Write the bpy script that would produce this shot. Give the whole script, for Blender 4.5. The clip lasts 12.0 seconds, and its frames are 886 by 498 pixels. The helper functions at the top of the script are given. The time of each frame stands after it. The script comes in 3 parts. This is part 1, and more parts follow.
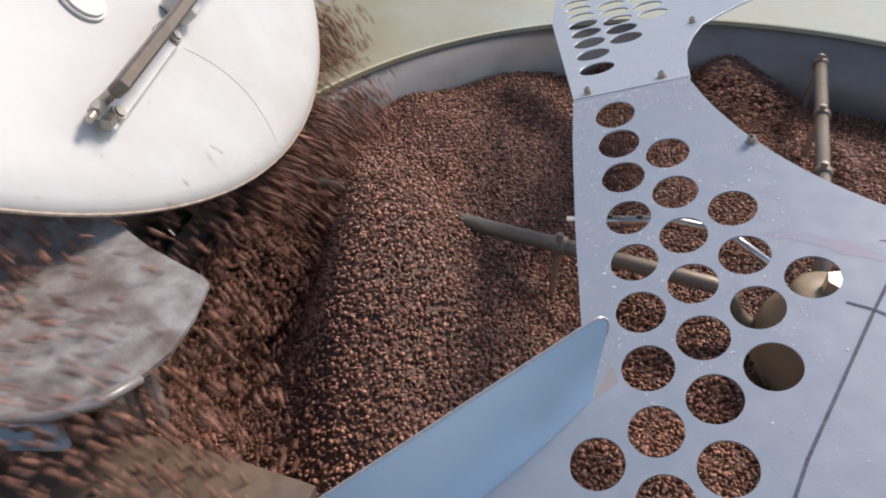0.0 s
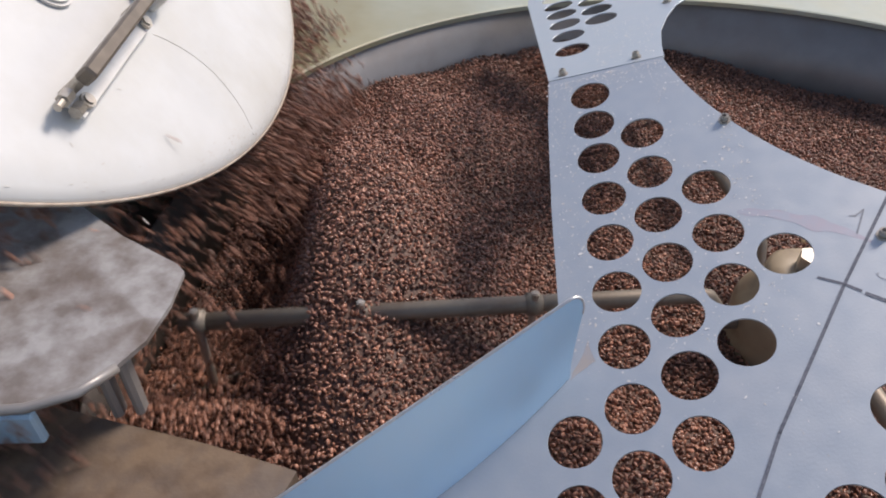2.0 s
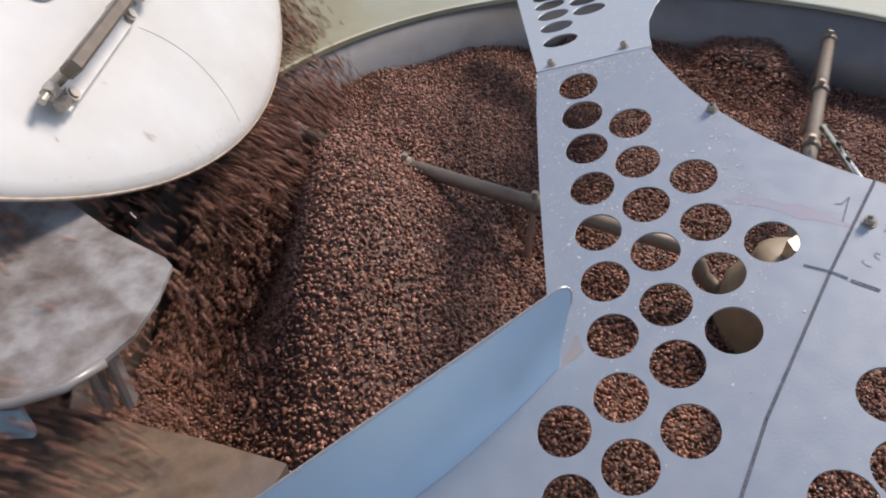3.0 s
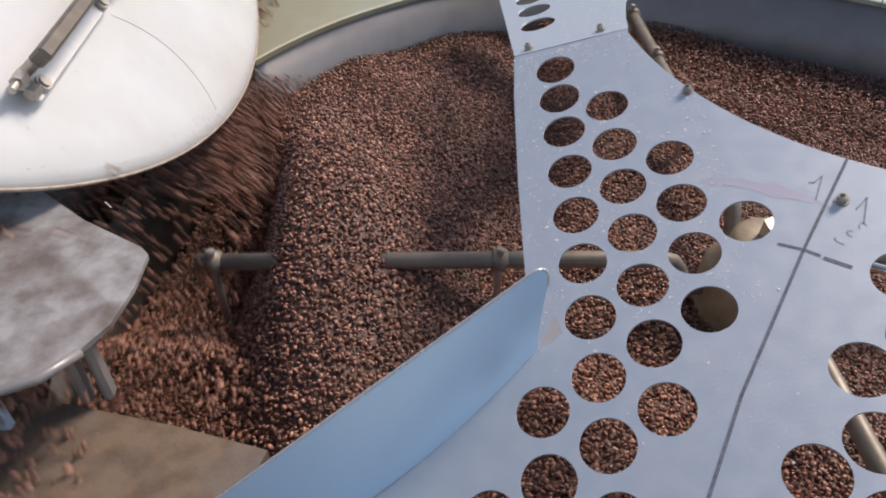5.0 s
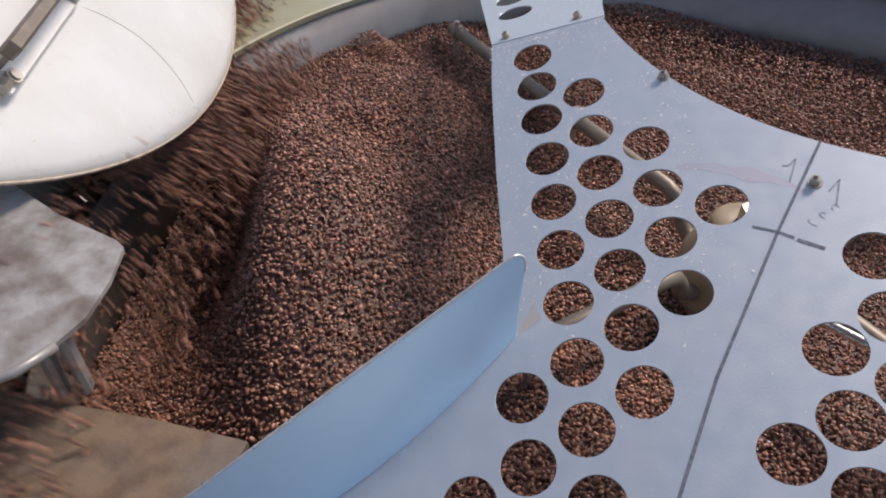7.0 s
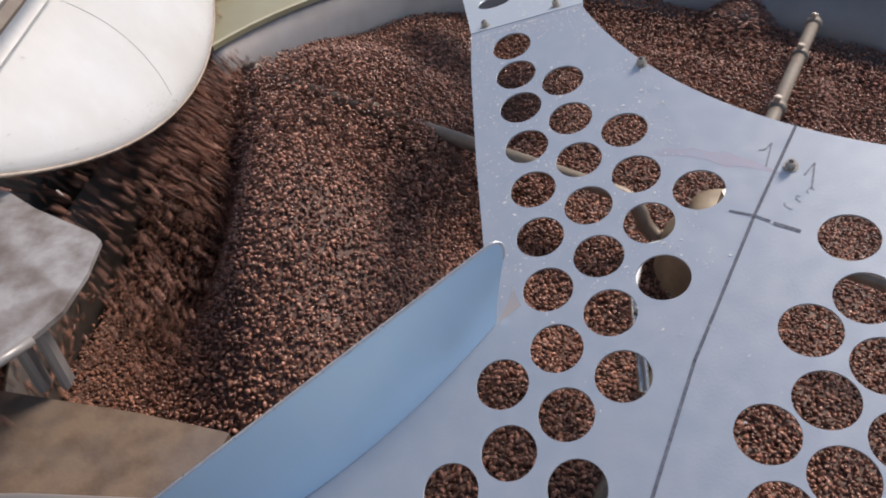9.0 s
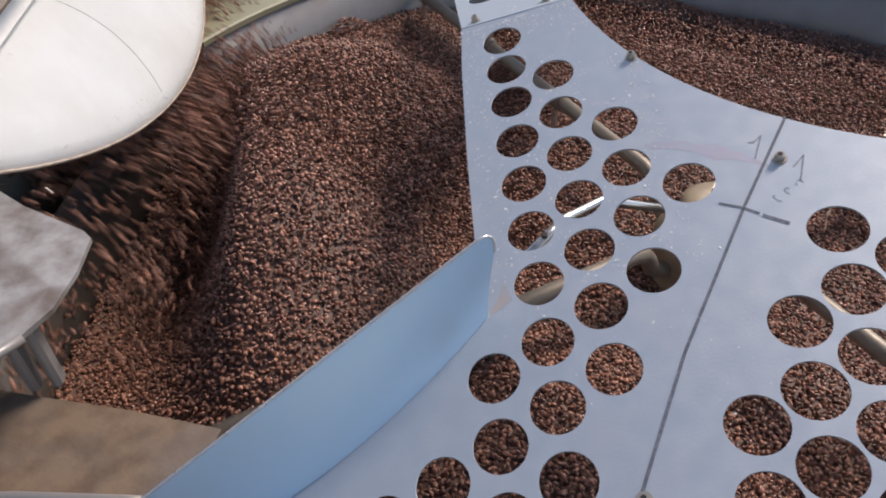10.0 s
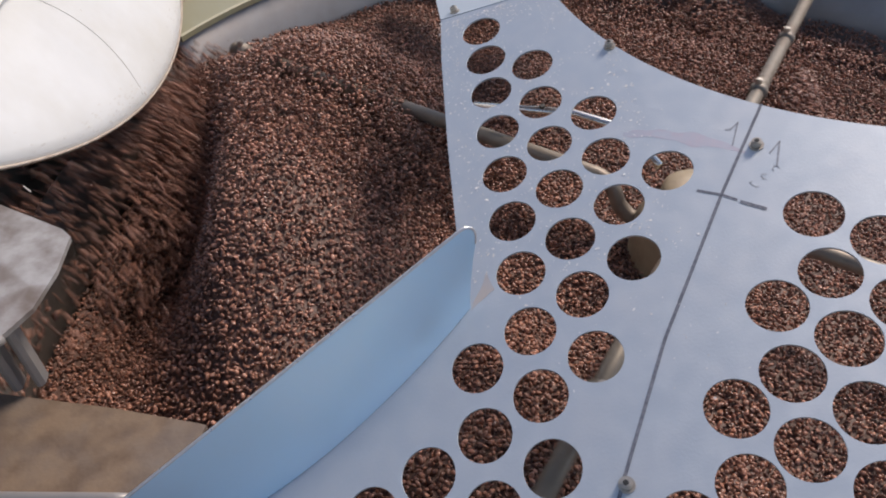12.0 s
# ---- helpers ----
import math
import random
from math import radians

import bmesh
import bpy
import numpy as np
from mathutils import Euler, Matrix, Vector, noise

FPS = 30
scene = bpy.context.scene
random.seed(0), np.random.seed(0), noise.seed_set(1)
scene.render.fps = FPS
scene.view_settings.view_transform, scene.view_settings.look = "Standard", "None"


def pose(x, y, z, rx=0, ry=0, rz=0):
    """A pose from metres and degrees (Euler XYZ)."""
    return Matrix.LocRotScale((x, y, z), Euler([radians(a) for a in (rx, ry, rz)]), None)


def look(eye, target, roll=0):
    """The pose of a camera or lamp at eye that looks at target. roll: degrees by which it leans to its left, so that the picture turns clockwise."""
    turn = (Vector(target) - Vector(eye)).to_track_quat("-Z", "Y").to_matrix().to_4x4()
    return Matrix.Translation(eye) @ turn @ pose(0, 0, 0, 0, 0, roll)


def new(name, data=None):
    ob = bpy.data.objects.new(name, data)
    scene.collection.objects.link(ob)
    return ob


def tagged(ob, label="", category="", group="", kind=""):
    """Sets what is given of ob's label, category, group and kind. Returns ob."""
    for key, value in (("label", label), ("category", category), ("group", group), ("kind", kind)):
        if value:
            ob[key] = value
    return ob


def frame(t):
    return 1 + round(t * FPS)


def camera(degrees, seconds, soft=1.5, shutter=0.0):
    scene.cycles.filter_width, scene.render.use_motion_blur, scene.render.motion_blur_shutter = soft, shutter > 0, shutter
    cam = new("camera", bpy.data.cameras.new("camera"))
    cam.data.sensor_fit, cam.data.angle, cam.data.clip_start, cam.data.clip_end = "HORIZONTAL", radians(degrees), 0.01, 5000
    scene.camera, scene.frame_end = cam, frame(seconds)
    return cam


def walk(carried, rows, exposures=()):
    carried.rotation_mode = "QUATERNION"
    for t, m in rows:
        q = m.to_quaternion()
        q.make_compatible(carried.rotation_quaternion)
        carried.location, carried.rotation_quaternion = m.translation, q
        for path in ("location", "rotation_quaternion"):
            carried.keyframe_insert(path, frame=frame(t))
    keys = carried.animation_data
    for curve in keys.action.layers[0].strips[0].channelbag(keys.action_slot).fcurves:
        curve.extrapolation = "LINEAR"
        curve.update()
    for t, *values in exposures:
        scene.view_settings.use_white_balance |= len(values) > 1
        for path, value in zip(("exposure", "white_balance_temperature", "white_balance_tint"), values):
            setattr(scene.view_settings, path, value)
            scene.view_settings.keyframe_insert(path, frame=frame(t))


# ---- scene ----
cam = camera(64.1, 12.0, soft=1.9, shutter=0.42)
PATH = [
    (0, (-0.4625, -0.5907, 1.4721), (-0.4509, 0.0690, 0.9361), 1.19),
    (0.5, (-0.4606, -0.5911, 1.4718), (-0.4441, 0.0659, 0.9328), 1.21),
    (1, (-0.4587, -0.5916, 1.4714), (-0.4374, 0.0625, 0.9290), 1.17),
    (1.5, (-0.4566, -0.5922, 1.4710), (-0.4306, 0.0591, 0.9254), 1.26),
    (2, (-0.4544, -0.5929, 1.4705), (-0.4233, 0.0554, 0.9216), 1.22),
    (2.5, (-0.4521, -0.5936, 1.4700), (-0.4167, 0.0517, 0.9179), 1.22),
    (3, (-0.4497, -0.5944, 1.4694), (-0.4102, 0.0481, 0.9143), 1.22),
    (5, (-0.4394, -0.5986, 1.4660), (-0.3852, 0.0344, 0.9012), 1.20),
    (5.5, (-0.4366, -0.5998, 1.4649), (-0.3793, 0.0316, 0.8988), 1.16),
    (6, (-0.4339, -0.6011, 1.4638), (-0.3725, 0.0290, 0.8967), 1.14),
    (6.5, (-0.4312, -0.6024, 1.4627), (-0.3660, 0.0263, 0.8943), 1.13),
    (7, (-0.4284, -0.6037, 1.4616), (-0.3605, 0.0233, 0.8917), 1.14),
    (9, (-0.4182, -0.6089, 1.4578), (-0.3383, 0.0118, 0.8825), 1.11),
    (9.5, (-0.4159, -0.6100, 1.4572), (-0.3336, 0.0091, 0.8807), 1.04),
    (10, (-0.4138, -0.6110, 1.4569), (-0.3285, 0.0060, 0.8785), 1.03),
    (10.5, (-0.4119, -0.6119, 1.4568), (-0.3237, 0.0030, 0.8767), 1.01),
    (11, (-0.4103, -0.6126, 1.4572), (-0.3185, 0.0001, 0.8753), 0.97),
    (11.5, (-0.4090, -0.6131, 1.4579), (-0.3131, -0.0029, 0.8740), 1.05),
    (12, (-0.4080, -0.6134, 1.4592), (-0.3088, -0.0057, 0.8732), 0.91),
]
walk(cam, [(t, look(eye, target, roll)) for t, eye, target, roll in PATH], [(0.0, 0.0, 7120, 17), (12.0, 0.0, 7120, 17)])

# ---------------------------------------------------------------- world and light
world = bpy.data.worlds.new("sky_world")
scene.world = world
world.use_nodes = True
_nt = world.node_tree
_bg = _nt.nodes["Background"]
_sky = _nt.nodes.new("ShaderNodeTexSky")
_sky.sky_type = "NISHITA"
_sky.sun_disc = False
_sky.sun_elevation = radians(47)
_sky.sun_rotation = radians(52)
_nt.links.new(_sky.outputs[0], _bg.inputs[0])
_bg.inputs[1].default_value = 0.145
sun = new("sun", bpy.data.lights.new("sun", "SUN"))
sun.data.energy, sun.data.angle, sun.data.color = 3.1, radians(16), (1.0, 0.96, 0.905)
sun.matrix_world = look((2.65, 2.05, 4.4), (0, 0, 0.8))


# ---------------------------------------------------------------- materials
def material(name, color, rough=0.5, metal=0.0, second=None, scale=40.0, amount=0.5, bump=0.0, bump_scale=200.0,
             stain=None, stain_scale=4.0, stain_amount=0.3, rough_var=0.1, per_island=None, spec=0.5, lo=0.4, hi=0.65):
    """Procedural surface: base colour, fine grain, large stains, bump, roughness variation."""
    m = bpy.data.materials.new(name)
    m.use_nodes = True
    nt = m.node_tree
    p = nt.nodes["Principled BSDF"]
    L = nt.links.new
    co = nt.nodes.new("ShaderNodeTexCoord")
    n1 = nt.nodes.new("ShaderNodeTexNoise")
    n1.inputs["Scale"].default_value = scale
    n1.inputs["Detail"].default_value = 5
    L(co.outputs["Object"], n1.inputs["Vector"])
    col = nt.nodes.new("ShaderNodeMix")
    col.data_type = "RGBA"
    col.inputs["A"].default_value = (*color, 1)
    col.inputs["B"].default_value = (*(second or color), 1)
    r1 = nt.nodes.new("ShaderNodeMapRange")
    r1.inputs["From Min"].default_value, r1.inputs["From Max"].default_value = lo, hi
    r1.inputs["To Max"].default_value = amount
    L(n1.outputs["Fac"], r1.inputs["Value"])
    L(r1.outputs["Result"], col.inputs["Factor"])
    out = col.outputs["Result"]
    if stain:
        n2 = nt.nodes.new("ShaderNodeTexNoise")
        n2.inputs["Scale"].default_value = stain_scale
        n2.inputs["Detail"].default_value = 6
        n2.inputs["Roughness"].default_value = 0.65
        L(co.outputs["Object"], n2.inputs["Vector"])
        r2 = nt.nodes.new("ShaderNodeMapRange")
        r2.inputs["From Min"].default_value, r2.inputs["From Max"].default_value = 0.45, 0.7
        r2.inputs["To Max"].default_value = stain_amount
        L(n2.outputs["Fac"], r2.inputs["Value"])
        c2 = nt.nodes.new("ShaderNodeMix")
        c2.data_type = "RGBA"
        L(out, c2.inputs["A"])
        c2.inputs["B"].default_value = (*stain, 1)
        L(r2.outputs["Result"], c2.inputs["Factor"])
        out = c2.outputs["Result"]
    if per_island:
        g = nt.nodes.new("ShaderNodeNewGeometry")
        ramp = nt.nodes.new("ShaderNodeValToRGB")
        e = ramp.color_ramp.elements
        e[0].color, e[1].color = (*per_island[0], 1), (*per_island[1], 1)
        for i, c in enumerate(per_island[2:]):
            k = e.new((i + 1) / (len(per_island) - 1))
            k.color = (*c, 1)
        L(g.outputs["Random Per Island"], ramp.inputs["Fac"])
        c3 = nt.nodes.new("ShaderNodeMix")
        c3.data_type, c3.blend_type = "RGBA", "MULTIPLY"
        c3.inputs["Factor"].default_value = 1.0
        L(out, c3.inputs["A"])
        L(ramp.outputs["Color"], c3.inputs["B"])
        out = c3.outputs["Result"]
    L(out, p.inputs["Base Color"])
    rr = nt.nodes.new("ShaderNodeMapRange")
    rr.inputs["To Min"].default_value, rr.inputs["To Max"].default_value = max(rough - rough_var, 0.02), min(rough + rough_var, 1)
    L(n1.outputs["Fac"], rr.inputs["Value"])
    L(rr.outputs["Result"], p.inputs["Roughness"])
    p.inputs["Metallic"].default_value = metal
    p.inputs["Specular IOR Level"].default_value = spec
    if bump:
        n3 = nt.nodes.new("ShaderNodeTexNoise")
        n3.inputs["Scale"].default_value = bump_scale
        n3.inputs["Detail"].default_value = 3
        L(co.outputs["Object"], n3.inputs["Vector"])
        b = nt.nodes.new("ShaderNodeBump")
        b.inputs["Strength"].default_value = bump
        b.inputs["Distance"].default_value = 0.002
        L(n3.outputs["Fac"], b.inputs["Height"])
        L(b.outputs["Normal"], p.inputs["Normal"])
    return m


BEAN_TINTS = [(0.45, 0.40, 0.38), (2.3, 2.2, 2.1), (0.70, 0.64, 0.60), (0.95, 0.89, 0.84), (1.2, 1.08, 0.99), (1.5, 1.40, 1.31)]
M_bean = material("roasted_bean", (0.225, 0.111, 0.077), 0.30, 0, (0.28, 0.147, 0.105), 300, 0.6, bump=0.25, bump_scale=500,
                  per_island=BEAN_TINTS, spec=0.6)
# darker than the beans: the shade in the gaps between them, as a colour
M_gap_shade = material("bean_shadow_layer", (0.095, 0.046, 0.032), 0.6, 0, (0.16, 0.084, 0.058), 130, 0.9, bump=1.0, bump_scale=120)
M_plate = material("brushed_stainless", (0.485, 0.54, 0.59), 0.46, 0.5, (0.525, 0.575, 0.62), 45, 0.6, bump=0.06, bump_scale=350,
                   stain=(0.60, 0.58, 0.58), stain_scale=11, stain_amount=0.20)
M_film = material("blue_film", (0.55, 0.77, 0.93), 0.34, 0.25, (0.59, 0.77, 0.92), 20, 0.5, stain=(0.62, 0.75, 0.86), stain_scale=6, stain_amount=0.45, bump=0.02, bump_scale=60)
M_edge = material("cut_steel_edge", (0.75, 0.73, 0.72), 0.3, 0.8, (0.6, 0.55, 0.5), 120, 0.5)
M_steel = material("worn_steel", (0.31, 0.30, 0.29), 0.42, 0.3, (0.24, 0.23, 0.22), 14, 0.6, bump=0.08, bump_scale=150,
                   stain=(0.32, 0.26, 0.22), stain_scale=5, stain_amount=0.5)
M_cream = material("cream_paint", (0.42, 0.46, 0.385), 0.42, 0, (0.38, 0.43, 0.365), 25, 0.5, bump=0.04, bump_scale=120,
                   stain=(0.50, 0.46, 0.28), stain_scale=4, stain_amount=0.6)
M_white = material("white_enamel", (0.66, 0.67, 0.66), 0.38, 0, (0.60, 0.61, 0.60), 9, 0.7, bump=0.04, bump_scale=60,
                   stain=(0.50, 0.48, 0.42), stain_scale=3.5, stain_amount=0.5)
M_arm = material("arm_steel", (0.26, 0.225, 0.18), 0.48, 0.35, (0.24, 0.20, 0.16), 60, 0.7, bump=0.1, bump_scale=200,
                 stain=(0.16, 0.10, 0.07), stain_scale=20, stain_amount=0.5)
M_chrome = material("polished_steel", (0.75, 0.73, 0.70), 0.2, 0.95, (0.6, 0.58, 0.55), 90, 0.4)
M_hub = material("hub_paint", (0.34, 0.265, 0.17), 0.55, 0.0, (0.27, 0.20, 0.13), 30, 0.6, stain=(0.12, 0.08, 0.05), stain_scale=12, stain_amount=0.6)
M_bolt = material("bolt_steel", (0.50, 0.46, 0.40), 0.42, 0.7, (0.35, 0.3, 0.26), 200, 0.5)
M_rim = material("worn_rim", (0.52, 0.44, 0.36), 0.55, 0.1, (0.34, 0.26, 0.20), 60, 0.7, bump=0.1)
M_strap = material("pale_strap", (0.70, 0.69, 0.66), 0.42, 0.2, (0.60, 0.58, 0.55), 40, 0.6, bump=0.05)
M_bar = material("dull_bar", (0.17, 0.14, 0.11), 0.42, 0.4, (0.25, 0.21, 0.17), 50, 0.6, bump=0.08)
M_scratch = material("scratch_grey", (0.62, 0.60, 0.56), 0.6, 0, (0.44, 0.42, 0.38), 90, 0.6)


def bake_grime(m):
    """Yellow-brown grime baked on the cream paint towards the drum, with a ragged margin."""
    nt = m.node_tree
    p = nt.nodes["Principled BSDF"]
    before = p.inputs["Base Color"].links[0].from_socket
    co, sep = nt.nodes.new("ShaderNodeTexCoord"), nt.nodes.new("ShaderNodeSeparateXYZ")
    nt.links.new(co.outputs["Object"], sep.inputs[0])
    noise = nt.nodes.new("ShaderNodeTexNoise")
    noise.inputs["Scale"].default_value, noise.inputs["Detail"].default_value = 5.0, 6
    nt.links.new(co.outputs["Object"], noise.inputs["Vector"])
    add = nt.nodes.new("ShaderNodeMath")
    add.operation = "MULTIPLY_ADD"
    nt.links.new(noise.outputs["Fac"], add.inputs[0])
    add.inputs[1].default_value = 0.6
    nt.links.new(sep.outputs["X"], add.inputs[2])
    reach = nt.nodes.new("ShaderNodeMapRange")
    reach.inputs["From Min"].default_value, reach.inputs["From Max"].default_value = 0.12, -0.30
    reach.inputs["To Max"].default_value = 0.85
    nt.links.new(add.outputs[0], reach.inputs["Value"])
    mix = nt.nodes.new("ShaderNodeMix")
    mix.data_type = "RGBA"
    nt.links.new(reach.outputs["Result"], mix.inputs["Factor"])
    nt.links.new(before, mix.inputs["A"])
    mix.inputs["B"].default_value = (0.30, 0.265, 0.145, 1)
    nt.links.new(mix.outputs["Result"], p.inputs["Base Color"])


bake_grime(M_cream)
# near-black: the shade of the pit below the spout put into a colour
M_pit_shade = material("pit_shade", (0.075, 0.060, 0.050), 0.6, 0.1, (0.05, 0.04, 0.034), 16, 0.8, stain=(0.10, 0.08, 0.065), stain_scale=6, stain_amount=0.6)
M_dark = material("socket_dark", (0.03, 0.028, 0.026), 0.6)
M_pencil = material("pencil_line", (0.10, 0.11, 0.14), 0.6, 0, (0.24, 0.25, 0.29), 250, 0.7)
M_faint = material("faint_pencil", (0.25, 0.26, 0.29), 0.6, 0, (0.40, 0.42, 0.46), 300, 0.8)
M_stain = material("tan_stain", (0.50, 0.45, 0.42), 0.5, 0.4, (0.46, 0.47, 0.51), 60, 0.9)
M_pink = material("faint_pink_mark", (0.50, 0.465, 0.52), 0.5, 0.5, (0.455, 0.485, 0.55), 60, 0.9)
M_dust = material("dusty_steel", (0.205, 0.14, 0.09), 0.7, 0.0, (0.12, 0.078, 0.05), 35, 0.9, bump=0.2, bump_scale=250,
                  stain=(0.16, 0.135, 0.12), stain_scale=7, stain_amount=0.8)
M_chute = material("scoured_chute", (0.42, 0.405, 0.39), 0.45, 0.2, (0.18, 0.15, 0.13), 30, 0.85, bump=0.1, bump_scale=120,
                   stain=(0.13, 0.085, 0.06), stain_scale=9, stain_amount=0.75)
M_chaff = material("chaff_flake", (0.80, 0.79, 0.78), 0.6, 0.0, (0.6, 0.56, 0.5), 200, 0.6)
M_floor = material("floor_concrete", (0.32, 0.31, 0.29), 0.8, 0, (0.24, 0.23, 0.22), 8, 0.6, bump=0.2, bump_scale=60, stain=(0.18, 0.16, 0.14), stain_scale=1.5, stain_amount=0.5)
M_body = material("machine_paint", (0.33, 0.34, 0.31), 0.5, 0, (0.28, 0.29, 0.27), 6, 0.5, bump=0.05)


# ---------------------------------------------------------------- mesh helpers
def finish(bm, name, mat, parent=None, label="", smooth=False, m=None):
    me = bpy.data.meshes.new(name)
    bmesh.ops.recalc_face_normals(bm, faces=bm.faces)
    bm.to_mesh(me)
    bm.free()
    me.materials.append(mat)
    if smooth:
        for f in me.polygons:
            f.use_smooth = True
    ob = new(name, me)
    if m is not None:
        ob.matrix_world = m
    if parent:
        ob.parent = parent
    if label:
        ob["label"] = label
    return ob


def part(name, bm, mat, parent, label="", smooth=False, m=None):
    return finish(bm, name, mat, parent, label, smooth, m)


def empty(name, m=None):
    ob = new(name)
    ob.empty_display_size = 0.05
    if m is not None:
        ob.matrix_world = m
    return ob


def add_box(bm, size, m=None, bevel=0.0, seg=1):
    r = bmesh.ops.create_cube(bm, size=1, matrix=(m or Matrix()) @ Matrix.Diagonal((*size, 1)))
    if bevel:
        es = list({e for v in r["verts"] for e in v.link_edges})
        bmesh.ops.bevel(bm, geom=es, offset=bevel, segments=seg, affect="EDGES", profile=0.5)


def add_rod(bm, a, b, ra, rb=None, seg=14, bevel=0.0):
    a, b = Vector(a), Vector(b)
    d = b - a
    m = Matrix.Translation((a + b) / 2) @ d.to_track_quat("Z", "Y").to_matrix().to_4x4()
    r = bmesh.ops.create_cone(bm, cap_ends=True, segments=seg, radius1=ra, radius2=ra if rb is None else rb, depth=d.length, matrix=m)
    if bevel:
        es = [e for v in r["verts"] for e in v.link_edges if len([f for f in e.link_faces if len(f.verts) > 4]) == 1]
        bmesh.ops.bevel(bm, geom=list(set(es)), offset=bevel, segments=2, affect="EDGES")


def add_tube_path(bm, pts, r, seg=12):
    """A round bar along a list of points, with mitred bends and closed ends."""
    rings = []
    pts = [Vector(p) for p in pts]
    ref = Vector((0, 0, 1))
    for i, p in enumerate(pts):
        d = (pts[min(i + 1, len(pts) - 1)] - pts[max(i - 1, 0)]).normalized()
        s = d.cross(ref)
        s = s.normalized() if s.length > 1e-3 else Vector((1, 0, 0))
        u = s.cross(d).normalized()
        rings.append([bm.verts.new(p + r * (math.cos(k * math.tau / seg) * s + math.sin(k * math.tau / seg) * u)) for k in range(seg)])
    for a, b in zip(rings, rings[1:]):
        for k in range(seg):
            bm.faces.new((a[k], a[(k + 1) % seg], b[(k + 1) % seg], b[k]))
    bm.faces.new(rings[0][::-1])
    bm.faces.new(rings[-1])


def lathe(bm, profile, seg=96, a0=0.0, a1=math.tau, centre=(0, 0)):
    """Turn a closed (r, z) profile about the vertical axis."""
    full = abs(a1 - a0 - math.tau) < 1e-6
    n = seg if full else seg + 1
    rings = []
    for k in range(n):
        a = a0 + (a1 - a0) * k / seg
        rings.append([bm.verts.new((centre[0] + r * math.cos(a), centre[1] + r * math.sin(a), z)) for r, z in profile])
    for k in range(seg):
        a, b = rings[k], rings[(k + 1) % n]
        for j in range(len(profile)):
            i2 = (j + 1) % len(profile)
            bm.faces.new((a[j], a[i2], b[i2], b[j]))
    if not full:
        bm.faces.new(rings[0])
        bm.faces.new(rings[-1][::-1])


def sheet_with_holes(name, outline, holes, thick, mat, parent, label="", hole_seg=40):
    """A flat sheet of the given thickness in its own xy plane, cut through by round holes."""
    cu = bpy.data.curves.new(name, "CURVE")
    cu.dimensions, cu.fill_mode, cu.extrude = "2D", "BOTH", thick / 2
    def ring(pts):
        sp = cu.splines.new("POLY")
        sp.points.add(len(pts) - 1)
        for q, (x, y) in zip(sp.points, pts):
            q.co = (x, y, 0, 1)
        sp.use_cyclic_u = True
    ring(outline)
    for x, y, r in holes:
        ring([(x + r * math.cos(k * math.tau / hole_seg), y + r * math.sin(k * math.tau / hole_seg)) for k in range(hole_seg)])
    tmp = bpy.data.objects.new("tmp", cu)
    scene.collection.objects.link(tmp)
    dg = bpy.context.evaluated_depsgraph_get()
    me = bpy.data.meshes.new_from_object(tmp.evaluated_get(dg))
    bpy.data.objects.remove(tmp)
    bpy.data.curves.remove(cu)
    me.name = name
    me.materials.clear()
    me.materials.append(mat)
    me.transform(Matrix.Translation((0, 0, -thick / 2)))
    bm = bmesh.new()
    bm.from_mesh(me)
    bmesh.ops.remove_doubles(bm, verts=bm.verts, dist=1e-5)
    bmesh.ops.recalc_face_normals(bm, faces=bm.faces)
    bm.to_mesh(me)
    bm.free()
    ob = new(name, me)
    ob.parent = parent
    if label:
        ob["label"] = label
    return ob


# ---------------------------------------------------------------- beans
def bean_shape(seg=7, rings=3):
    """One roasted bean: domed back, flat face with a pressed-in crease."""
    prof = []
    for k in range(seg):
        a = math.tau * k / seg + math.pi / 2
        y, z = 0.5 * math.cos(a), 0.5 * math.sin(a)
        prof.append((y, z))
    prof = [(y, (z if z > -0.2 else -0.22)) for y, z in prof]
    verts, faces = [(-0.5, 0, 0.02)], []
    for i in range(rings):
        u = -0.5 + (i + 1) / (rings + 1)
        s = math.sqrt(max(0, 1 - (u * 2) ** 2)) ** 0.85
        for y, z in prof:
            verts.append((u, y * s, z * s + 0.02))
    verts.append((0.5, 0, 0.02))
    for k in range(seg):
        faces.append((0, 1 + (k + 1) % seg, 1 + k))
        for i in range(rings - 1):
            a, b = 1 + i * seg, 1 + (i + 1) * seg
            faces.append((a + k, a + (k + 1) % seg, b + (k + 1) % seg))
            faces.append((a + k, b + (k + 1) % seg, b + k))
        a = 1 + (rings - 1) * seg
        faces.append((a + k, a + (k + 1) % seg, len(verts) - 1))
    return np.array(verts, dtype=np.float64), np.array(faces, dtype=np.int32)


BEAN_NEAR = bean_shape(6, 3)
BEAN_FAR = bean_shape(5, 2)


